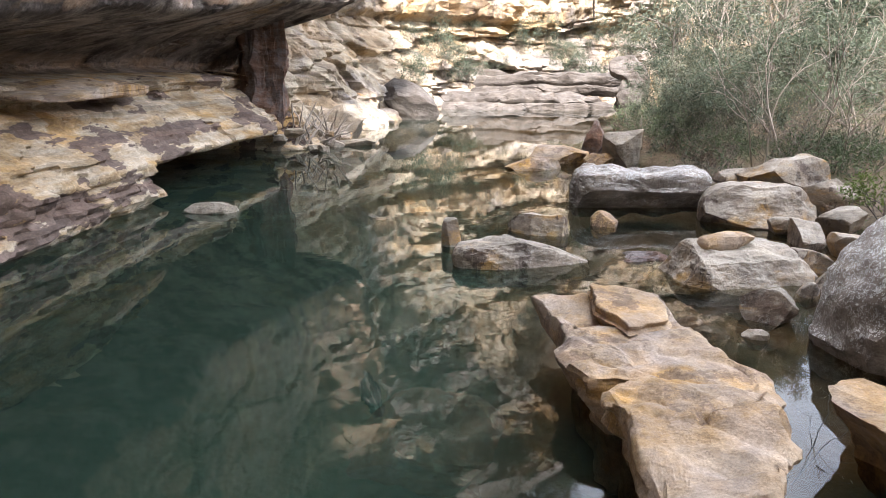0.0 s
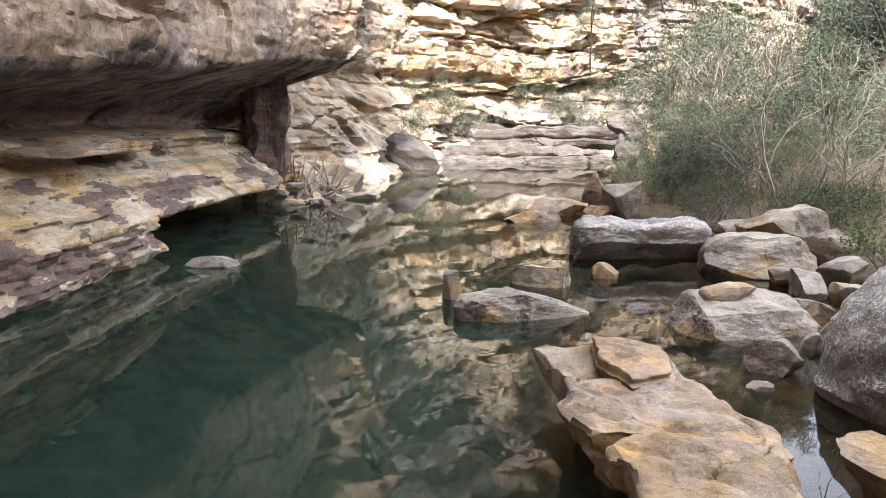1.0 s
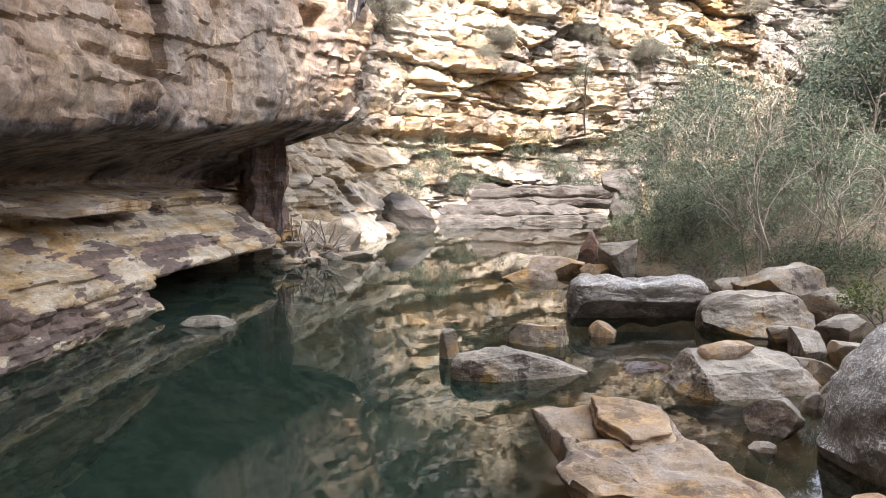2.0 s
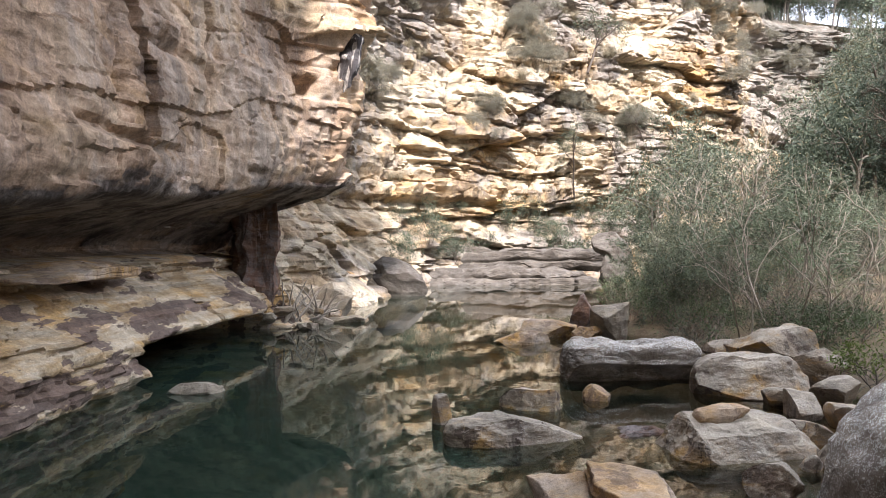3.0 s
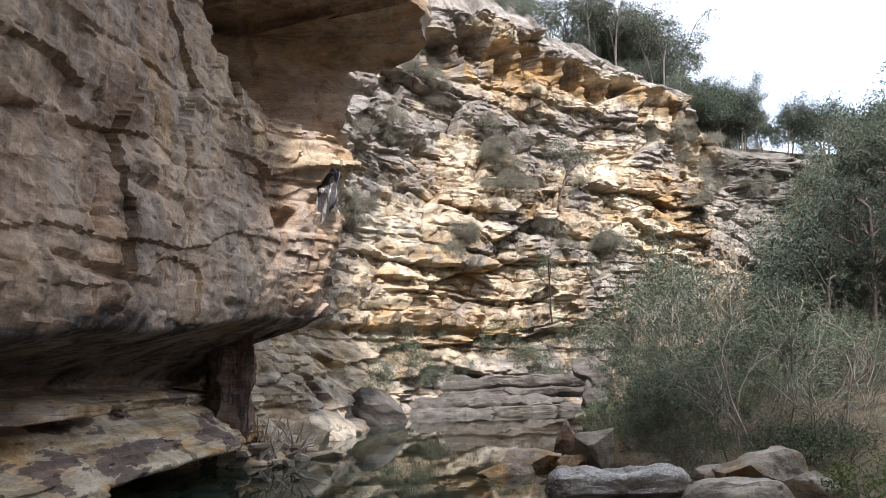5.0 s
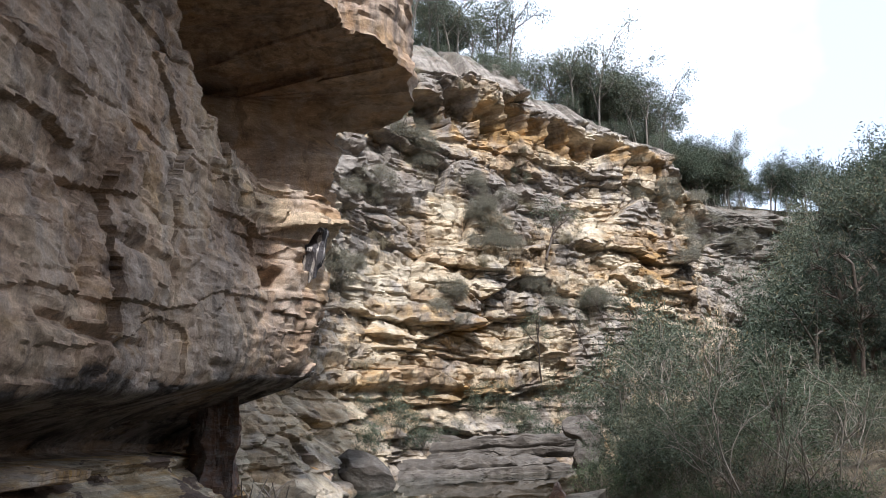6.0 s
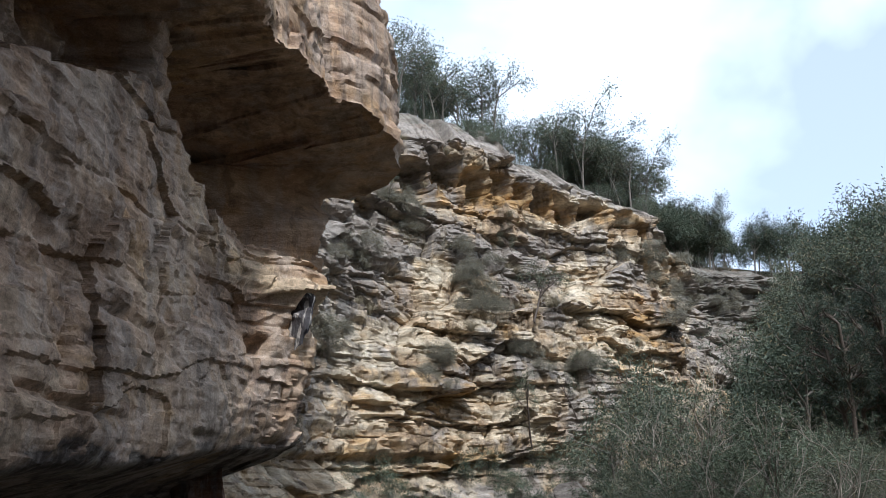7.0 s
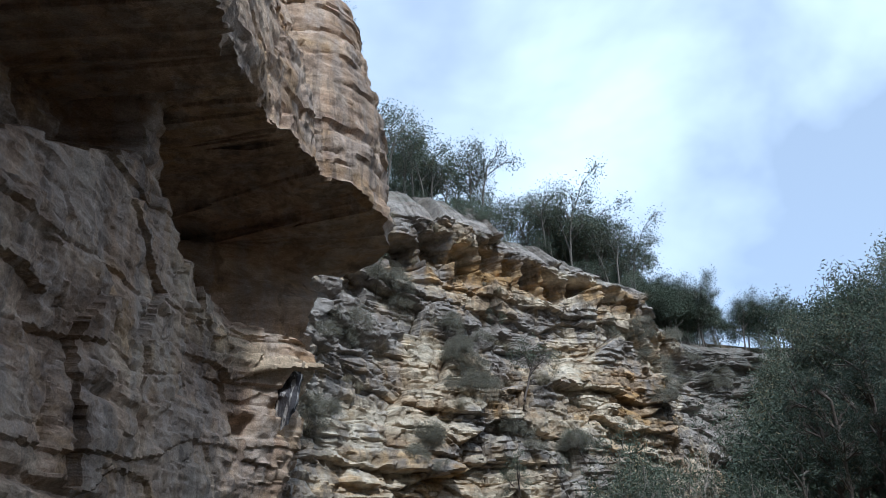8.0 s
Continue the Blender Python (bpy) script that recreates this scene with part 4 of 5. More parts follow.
def build_rocks():
    slab("flat_rock", "large flat orange-grey sandstone rock rising from the pool",
         [(0.85, 6.51), (1.46, 6.74), (2.01, 6.70), (1.94, 5.82), (2.10, 5.13), (2.16, 4.72), (2.07, 4.17), (1.95, 3.76), (1.64, 3.24), (1.18, 2.98), (1.15, 3.24), (1.06, 3.69), (1.11, 4.1), (1.07, 4.57), (1.48, 4.72), (1.62, 4.86), (1.36, 4.72), (1.03, 4.80), (0.89, 5.13), (0.97, 5.96)],
         -0.25, 0.72, (0.02, 0.01), 3, MAT_FLAT, under=0.62, rough=0.035)
    slab("rock_plate", "loose sandstone plate lying on the flat rock", [(1.33, 6.55), (1.58, 6.52), (1.84, 6.35), (1.80, 5.70), (1.44, 5.50), (1.28, 6.0)], 0.40, 0.17, (-0.06, 0.03), 9, MAT_FLAT, under=0.99, rough=0.012)
    boulder("boulder", "big grey boulder crusted with white lichen", (5.28, 6.40, 0.0), (3.7, 2.8, 2.85), 10, 5, MAT_LICHEN, detail=6, facets=5, power=2.2, rough=0.10)
    boulder("boulder", "ochre-topped block standing in the pool", (3.12, 4.50, 0.10), (1.25, 1.0, 0.85), 12, 8, MAT_FLAT, detail=5, power=4, facets=12, rough=0.12)
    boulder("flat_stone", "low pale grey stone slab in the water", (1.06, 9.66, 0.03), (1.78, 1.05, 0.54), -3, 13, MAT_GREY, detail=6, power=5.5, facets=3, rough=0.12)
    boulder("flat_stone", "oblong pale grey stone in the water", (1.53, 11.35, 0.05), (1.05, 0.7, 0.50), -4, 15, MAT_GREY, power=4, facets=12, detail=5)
    boulder("stone", "thin upright stone standing in the water", (0.13, 10.48, 0.09), (0.34, 0.32, 0.66), 20, 17, MAT_GREY, facets=12)
    boulder("stone", "small rounded yellowish stone in the water", (2.61, 11.88, 0.03), (0.47, 0.46, 0.42), 0, 18, MAT_FLAT, power=2.4, facets=6)
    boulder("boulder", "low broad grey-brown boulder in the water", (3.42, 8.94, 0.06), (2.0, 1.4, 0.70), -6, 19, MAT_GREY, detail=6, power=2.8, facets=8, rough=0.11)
    boulder("stone", "angular stone perched on the low boulder", (3.46, 9.05, 0.36), (0.74, 0.6, 0.28), 10, 20, MAT_FLAT, power=4, facets=10)
    boulder("stone_slab", "long lichen-crusted stone slab over the shallows", (3.58, 13.75, 0.22), (2.3, 1.5, 0.95), 2, 21, MAT_LICHEN, detail=6, power=8, facets=3, rough=0.13)
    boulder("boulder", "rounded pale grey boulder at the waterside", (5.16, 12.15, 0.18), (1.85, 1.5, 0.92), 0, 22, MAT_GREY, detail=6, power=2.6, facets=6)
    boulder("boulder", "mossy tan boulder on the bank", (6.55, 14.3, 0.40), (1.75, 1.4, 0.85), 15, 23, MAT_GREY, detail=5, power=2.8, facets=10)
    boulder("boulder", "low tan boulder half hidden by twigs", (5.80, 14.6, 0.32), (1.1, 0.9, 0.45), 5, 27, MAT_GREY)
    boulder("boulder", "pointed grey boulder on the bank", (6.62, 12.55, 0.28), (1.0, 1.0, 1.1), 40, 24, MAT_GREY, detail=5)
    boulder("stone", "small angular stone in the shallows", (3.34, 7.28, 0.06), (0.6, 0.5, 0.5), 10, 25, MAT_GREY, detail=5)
    boulder("stone", "flat little stone at the water surface", (2.99, 6.74, -0.01), (0.3, 0.25, 0.22), 10, 26, MAT_GREY)
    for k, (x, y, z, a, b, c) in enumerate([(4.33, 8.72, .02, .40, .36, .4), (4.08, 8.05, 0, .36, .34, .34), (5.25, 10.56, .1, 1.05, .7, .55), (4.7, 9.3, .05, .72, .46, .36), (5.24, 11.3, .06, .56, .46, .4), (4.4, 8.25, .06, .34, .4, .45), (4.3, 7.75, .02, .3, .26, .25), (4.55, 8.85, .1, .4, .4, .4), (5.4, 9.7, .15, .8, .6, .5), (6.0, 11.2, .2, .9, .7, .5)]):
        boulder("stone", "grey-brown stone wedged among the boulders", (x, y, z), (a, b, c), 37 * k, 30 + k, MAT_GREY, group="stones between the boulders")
    for k, (x, y, z, a, b, c) in enumerate([(0.5, 5.5, -1.4, 3.0, 2.4, .8), (0.5, 4.1, -1.3, 2.4, 2.2, .7), (0.0, 7.0, -1.2, 2.4, 2.2, .9), (2.7, 7.6, -.35, 1.1, .8, .5), (2.6, 9.8, -.2, 1.5, 1.0, .5), (0.2, 3.4, -1.15, 1.2, 1.1, .6)]):
        boulder("stone", "brown stone lying under the shallow water", (x, y, z), (a, b, c), 50 * k, 140 + k, MAT_RUST, group="drowned stones", power=2.4, facets=22, rough=0.16)
    # the far spit of broken rock
    boulder("rock", "dark brown block at the waterside", (4.42, 21.9, 0.38), (0.85, 0.95, 1.3), 10, 40, MAT_RUST, detail=5)
    boulder("rock", "pale pointed rock on the bank", (4.62, 19.3, 0.40), (1.45, 1.2, 1.55), 30, 41, MAT_PALE, detail=5)
    boulder("rock", "ochre flat rock at the waterside", (3.98, 19.2, 0.12), (1.0, 1.0, 0.65), 10, 42, MAT_FLAT, detail=5)
    boulder("rock", "low ochre rock running into the pool", (3.05, 20.1, 0.10), (1.9, 1.4, 0.7), -15, 43, MAT_FLAT, detail=5)
    boulder("rock", "pointed ochre rock low in the water", (2.25, 18.7, 0.03), (1.7, 1.1, 0.55), 12, 48, MAT_FLAT, detail=5, facets=16)
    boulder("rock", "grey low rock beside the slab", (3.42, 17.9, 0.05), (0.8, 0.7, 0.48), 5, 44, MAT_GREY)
    boulder("rock", "upright grey rock tower with a bulging head", (9.2, 38, 0.9), (1.9, 1.6, 2.6), 0, 45, MAT_DARK, detail=5)
    boulder("boulder", "rounded grey block balanced on the tower", (9.3, 38, 2.2), (2.2, 1.7, 1.5), 20, 46, MAT_DARK, detail=5)
    # ledges at the foot of the far cliff
    boulder("rock_ledge", "long pale grey ledge at the far waterline", (5.6, 46.2, 0.2), (12.5, 4.2, 1.5), 5, 50, MAT_DARK, power=12, facets=8, rough=0.12, detail=6, layers=0.75)
    boulder("rock_ledge", "upper rounded grey ledge set back from the water", (7.0, 47.6, 1.2), (10.5, 3.8, 1.8), 3, 51, MAT_DARK, power=10, facets=10, rough=0.13, detail=6, layers=0.9)
    # rocks at the corner under the overhang
    boulder("rock", "white angular rock at the waterside", (-3.3, 25.6, 0.60), (1.7, 1.3, 2.1), 15, 55, MAT_PALE, facets=14, detail=5)
    boulder("rock", "low pale stone at the waterline", (-2.9, 24.6, 0.05), (1.7, 0.9, 0.4), 0, 56, MAT_PALE)
    boulder("rock", "large dark purple-grey tilted slab", (-1.7, 36.6, 0.75), (3.5, 1.9, 2.3), 10, 57, MAT_DARK, lean=(0, 16), power=5, detail=5)
    boulder("rock", "orange rounded rock behind the dark slab", (-3.75, 34.0, 0.75), (1.9, 1.5, 1.9), 0, 58, MAT_FLAT, detail=5)
    boulder("rock_fin", "fin of rock striped black and white by dripping water", (-2.55, 23.5, 8.6), (0.9, 0.9, 3.4), 8, 62, MAT_DRIP, lean=(0, 12), power=4, facets=8, rough=0.2, detail=5)
    boulder("rock_pillar", "rust-brown rock pillar under the overhang", (-5.5, 24.0, 2.1), (1.7, 1.4, 5.6), 8, 59, MAT_RUST, power=8, facets=4, rough=0.20)
    for k in range(16):
        g = np.random.default_rng(70 + k)
        boulder("rubble", "broken pale stone in the rubble pile", (-5.6 + 2.4 * g.random(), 22.6 + 2.6 * g.random(), 0.05 + 0.5 * g.random() * (k > 6)), tuple(g.uniform(0.4, 1.0, 3) * (1, 0.8, 0.6)), 360 * g.random(), 80 + k, MAT_PALE if k % 3 else MAT_GREY, detail=4, group="rubble pile under the overhang")
    # driftwood and bare twigs
    g = np.random.default_rng(64)
    for k in range(30):
        x, y = -5.0 + 1.6 * g.random(), 23.0 + 1.6 * g.random()
        a = g.uniform(0, 6.28)
        w = np.array((math.cos(a) * 0.7, math.sin(a) * 0.5, g.uniform(0.2, 1.0)))
        p = [np.array((x, y, 0.25)) + w * f * g.uniform(0.8, 1.0) + g.normal(size=3) * 0.03 for f in np.linspace(-0.15, 1.3, 6)]
        v, f = tube(p, np.linspace(0.045, 0.015, 6), 6)
        tagged(part("driftwood_stick", mesh_of("driftwood_stick", v, f), BARK_PALE), "bleached driftwood stick leaning on the rubble", "driftwood", "driftwood in the rubble")
    boulder("rock", "flat pale rock barely above the pool", (-4.12, 13.05, 0.01), (1.35, 0.7, 0.38), 5, 60, MAT_PALE, power=3, detail=5)
    boulder("rock_plate", "yellow sandstone plate lying on the ledge", (-6.9, 14.4, 2.1), (1.5, 4.6, 0.34), 4, 61, MAT_FLAT, power=9, facets=8, rough=0.06, layers=0.12)


build_rocks()


# ---- plants ----
class Grower:
    def __init__(self, seed):
        self.g = np.random.default_rng(seed)
        self.v, self.f, self.count = [], [], 0
        self.tips = []

    def limb(self, start, way, length, r0, r1, wander, lift, n=6):
        p, w = [np.array(start, float)], np.array(way, float)
        for _ in range(n):
            w = w + self.g.normal(size=3) * wander + np.array((0, 0, lift))
            w /= np.linalg.norm(w)
            p.append(p[-1] + w * length / n)
        v, f = tube(p, np.linspace(r0, r1, n + 1), 5 if r0 > 0.03 else 3)
        self.v.append(v)
        self.f.append(f + self.count)
        self.count += len(v)
        return p, w

    def branch(self, start, way, length, r, depth, spec):
        p, w = self.limb(start, way, length, r, r * 0.6, spec["wander"], spec["lift"], 4 if depth else 3)
        if depth == 0:
            self.tips += [(q, w) for q in p[-2:]]
            return
        for k in range(spec["kids"] + (1 if self.g.random() < 0.4 else 0)):
            f = 0.35 + 0.65 * (k + self.g.random()) / (spec["kids"] + 1)
            q = p[min(len(p) - 1, int(round(f * (len(p) - 1))))]
            side = self.g.normal(size=3)
            side -= side.dot(w) * w
            side /= np.linalg.norm(side)
            self.branch(q, w * spec["ahead"] + side * spec["open"], length * spec["shrink"] * self.g.uniform(0.75, 1.2), r * 0.55, depth - 1, spec)

    def wood(self, name):
        return mesh_of(name, np.vstack(self.v), np.vstack(self.f))


def leaf_mesh(name, tips, g, per, length, width, spread, droop):
    """Many single narrow leaves about the twigs: each a folded diamond."""
    base = np.array([t[0] for t in tips])
    ways = np.array([t[1] for t in tips])
    i = np.repeat(np.arange(len(tips)), per)
    n = len(i)
    c = base[i] + g.normal(size=(n, 3)) * spread
    d = ways[i] * 0.5 + g.normal(size=(n, 3)) * 0.6 + np.array((0, 0, -droop))
    d /= np.linalg.norm(d, axis=1, keepdims=True)
    s = np.cross(d, g.normal(size=(n, 3)))
    s /= np.linalg.norm(s, axis=1, keepdims=True) + 1e-9
    l = (length * g.uniform(0.6, 1.3, n))[:, None]
    w = (width * g.uniform(0.7, 1.3, n))[:, None]
    v = np.stack([c, c + d * l * 0.45 + s * w * 0.5, c + d * l, c + d * l * 0.45 - s * w * 0.5], 1).reshape(-1, 3)
    f = np.arange(n * 4).reshape(n, 4)
    return mesh_of(name, v, f, False)


def plant(name, label, category, seed, height, spec, bark, leaf, stems=1, trunk=0.35, radius=0.05, depth=3, lean=0.2, per=8, length=0.1, width=0.02, spread=0.06, droop=0.3, group="", fork=5):
    root = thing(name, label, category, group=group)
    gr = Grower(seed)
    for k in range(stems):
        a = 2 * np.pi * (k + gr.g.random()) / stems
        w = np.array((math.cos(a) * lean, math.sin(a) * lean, 1.0))
        start = np.array((math.cos(a), math.sin(a), 0.0)) * (0.12 * height * 0.3 if stems > 1 else 0) + np.array((0, 0, -0.15))
        p, w = gr.limb(start, w / np.linalg.norm(w), height * trunk * gr.g.uniform(0.8, 1.15), radius, radius * 0.65, 0.07, 0.02)
        for j in range(fork):
            f = 0.45 + 0.55 * (j + 1) / fork
            q = p[int(round(f * (len(p) - 1)))]
            side = gr.g.normal(size=3) * (1, 1, 0.3)
            side -= side.dot(w) * w
            side /= np.linalg.norm(side)
            gr.branch(q, w * spec["ahead"] + side * spec["open"], height * spec["first"] * gr.g.uniform(0.7, 1.2), radius * 0.5, depth - 1, spec)
    part("trunk" if stems == 1 else "stem_clump", gr.wood(name + "_wood"), bark, root)
    part("crown" if stems == 1 else "foliage", leaf_mesh(name + "_leaves", gr.tips, gr.g, per, length, width, spread, droop), leaf, root)
    return root


SHRUB = dict(wander=0.22, lift=0.05, kids=2, ahead=0.9, open=0.85, shrink=0.66, first=0.36)
GUM = dict(wander=0.22, lift=0.06, kids=2, ahead=0.8, open=0.85, shrink=0.62, first=0.27)
OAK = dict(wander=0.12, lift=0.12, kids=3, ahead=0.7, open=0.9, shrink=0.58, first=0.115)


def on_ground(x, y, sink=0.0):
    return (x, y, float(ground_height(np.array([x]), np.array([y]))[0]) - sink)


def scatter(protos, places, g, lo=0.8, hi=1.25):
    """Copies of the first plants at the places; the first few places take the plants themselves."""
    for k, at in enumerate(places):
        m = Matrix.LocRotScale(at, Euler((0, 0, g.uniform(0, 6.28))), None)
        size = g.uniform(lo, hi)
        src = protos[k % len(protos)]
        if k < len(protos):
            ob = src
            ob.matrix_basis = m
        else:
            ob = copy_thing(src, m)
        ob.scale = (size, size, size * g.uniform(0.9, 1.15))


def tuft_mesh(name, seed, blades, height, spread):
    """Arching grass blades, each three joints long."""
    g = np.random.default_rng(seed)
    a = g.uniform(0, 6.283, blades)
    out = np.stack([np.cos(a), np.sin(a)], 1) * (spread * g.uniform(0.1, 1, blades))[:, None]
    h = height * g.uniform(0.5, 1.1, blades)
    w = 0.0042 * height / 0.5
    side = np.stack([-np.sin(a), np.cos(a)], 1) * w
    rows = []
    for f, zf, ww in ((0.0, 0.0, 1.0), (0.3, 0.6, 0.8), (0.8, 0.8, 0.6), (1.3, 0.35, 0.15)):
        c = out * (0.15 + f)
        for sg in (1, -1):
            rows.append(np.concatenate([c + sg * ww * side, (h * zf)[:, None]], 1))
    v = np.stack(rows, 1).reshape(-1, 3)
    b = np.arange(blades)[:, None] * 8
    f = np.concatenate([b + np.array([[k, k + 1, k + 3, k + 2]]) for k in (0, 2, 4)], 0)
    return mesh_of(name, v, f, False)


def far_spot(az, el):
    """The place on the far cliff that lies that way from the eye."""
    X, Y, Z, _ = far_grid
    d = np.stack([X, Y, Z - EYE], -1)
    r = np.linalg.norm(d, axis=-1)
    a, e = math.radians(az), math.radians(el)
    w = np.array((math.sin(a) * math.cos(e), math.cos(a) * math.cos(e), math.sin(e)))
    off = 1 - (d @ w) / r
    k = np.unravel_index(np.argmin(np.where(off < 3e-6 + off.min(), r - 1e4, off)), off.shape)
    return (X[k], Y[k], Z[k])


def build_thicket():
    g = np.random.default_rng(3)
    kinds = [("grey-green waterside shrub with many thin stems", LEAF_SHRUB, BARK_GREY), ("pale-stemmed shrub with sparse olive leaves", LEAF_SHRUB, BARK_PALE),
             ("dense grey-green shrub on the bank", LEAF_SHRUB, BARK_GREY), ("bright green leafy shrub on the bank", LEAF_BRIGHT, BARK_GREY)]
    protos = []
    for k in range(6):
        label, leaf, bark = kinds[(0, 2, 1, 2, 0, 2)[k]]
        leaf = (LEAF_SHRUB, LEAF_GREEN, LEAF_OLIVE, LEAF_SHRUB, LEAF_OLIVE, LEAF_SHRUB)[k]
        protos.append(plant("shrub", label, "shrub", 100 + k, 3.6 + 0.3 * k, SHRUB, bark, leaf, stems=6, trunk=0.30, radius=0.02, depth=3, lean=0.6, per=(34, 18, 38)[k % 3], length=0.15, width=0.026, spread=0.085, droop=0.2, group="waterside thicket", fork=4))
    places = []
    while len(places) < 60:
        y = g.uniform(15.0, 37)
        bank = float(np.interp(y, BANK_Y, BANK_X))
        x = bank + 1.5 + abs(g.normal()) * 6.0
        if (y < 18.0 and x < 9.8) or x / y < 0.268 + 0.05 * g.random():
            continue
        if all((x - a) ** 2 + (y - b) ** 2 > 0.8 for a, b, _ in places):
            places.append(on_ground(x, y))
    places.sort(key=lambda p: p[1])
    scatter(protos, places, g, 0.5, 0.95)
    low = [plant("bush", "low twiggy olive bush at the thicket's edge", "shrub", 130 + k, 1.5, SHRUB, BARK_GREY, LEAF_GREEN, stems=5, trunk=0.3, radius=0.014, depth=2, lean=0.7, per=12, length=0.09, width=0.016, spread=0.07, droop=0.1, group="low bushes", fork=4) for k in range(2)]
    edge = []
    for k in range(34):
        y = g.uniform(14.6, 31)
        edge.append(on_ground(float(np.interp(y, BANK_Y, BANK_X)) + g.uniform(0.5, 2.6) + (1.4 if y < 17 else 0), y))
    scatter(low, edge, g, 0.6, 1.3)
    dead = [plant("dead_shrub", "leafless grey-brown twiggy shrub on the bank", "shrub", 160 + k, 1.6, dict(SHRUB, wander=0.3), (BARK_GREY, BARK_BROWN)[k % 2], LEAF_DRY, stems=7, trunk=0.35, radius=0.012, depth=3, lean=0.7, per=1, length=0.07, width=0.012, spread=0.05, droop=0.1, group="leafless shrubs", fork=4) for k in range(3)]
    bank = []
    for k in range(28):
        y = g.uniform(14.8, 24)
        bank.append(on_ground(float(np.interp(y, BANK_Y, BANK_X)) + g.uniform(0.4, 4.5) + (1.2 if y < 17 else 0), y))
    scatter(dead, bank, g, 0.6, 1.2)
    bare = dict(wander=0.34, lift=0.05, kids=2, ahead=0.9, open=0.6, shrink=0.66, first=0.36)
    for k, (x, y, h, s) in enumerate([(7.5, 15.9, 4.8, 2), (6.9, 16.4, 3.4, 2), (5.5, 15.5, 1.5, 5), (9.2, 16.2, 3.8, 3), (8.2, 15.4, 2.6, 2)]):
        t = plant("sapling", "thin pale-barked sapling with nearly bare branches", "tree", 140 + k, h, bare, BARK_PALE, LEAF_SHRUB, stems=s, trunk=0.5, radius=0.026 if h > 2 else 0.012, depth=3, lean=0.3, per=1, length=0.10, width=0.018, spread=0.08, droop=0.1, fork=4)
        t.matrix_basis = pose(*on_ground(x, y), 0, 0, 70 * k)
    young = dict(wander=0.16, lift=0.08, kids=2, ahead=0.9, open=0.7, shrink=0.66, first=0.22)
    for k, (az, d, h) in enumerate([(23.0, 21.5, 5.6), (20.9, 24, 4.9), (17.6, 27, 5.2), (25.8, 20.5, 4.6), (22.0, 26, 5.4)]):
        t = plant("young_gum", "slender young gum with airy grey-green foliage", "tree", 170 + k, h, young, BARK_PALE, LEAF_SHRUB, trunk=0.62, radius=0.045, depth=3, lean=0.22, per=16, length=0.14, width=0.024, spread=0.13, droop=0.35, group="young gums in the thicket", fork=8)
        t.matrix_basis = pose(*on_ground(d * math.sin(radians(az)), d * math.cos(radians(az))), 0, 0, 110 * k)
    twig = plant("twig", "bare thin twigs standing in the shallow water", "twig", 150, 0.75, bare, BARK_GREY, LEAF_DRY, stems=4, trunk=0.5, radius=0.006, depth=2, lean=0.7, per=1, length=0.03, width=0.006, spread=0.01, fork=2)
    twig.matrix_basis = pose(2.32, 4.55, -0.1)
    bright = plant("shrub", kinds[3][0], "shrub", 120, 1.3, SHRUB, BARK_GREY, LEAF_BRIGHT, stems=4, trunk=0.4, radius=0.015, depth=2, lean=0.5, per=10, length=0.09, width=0.025, spread=0.05)
    bright.matrix_basis = pose(*on_ground(7.0, 11.6))


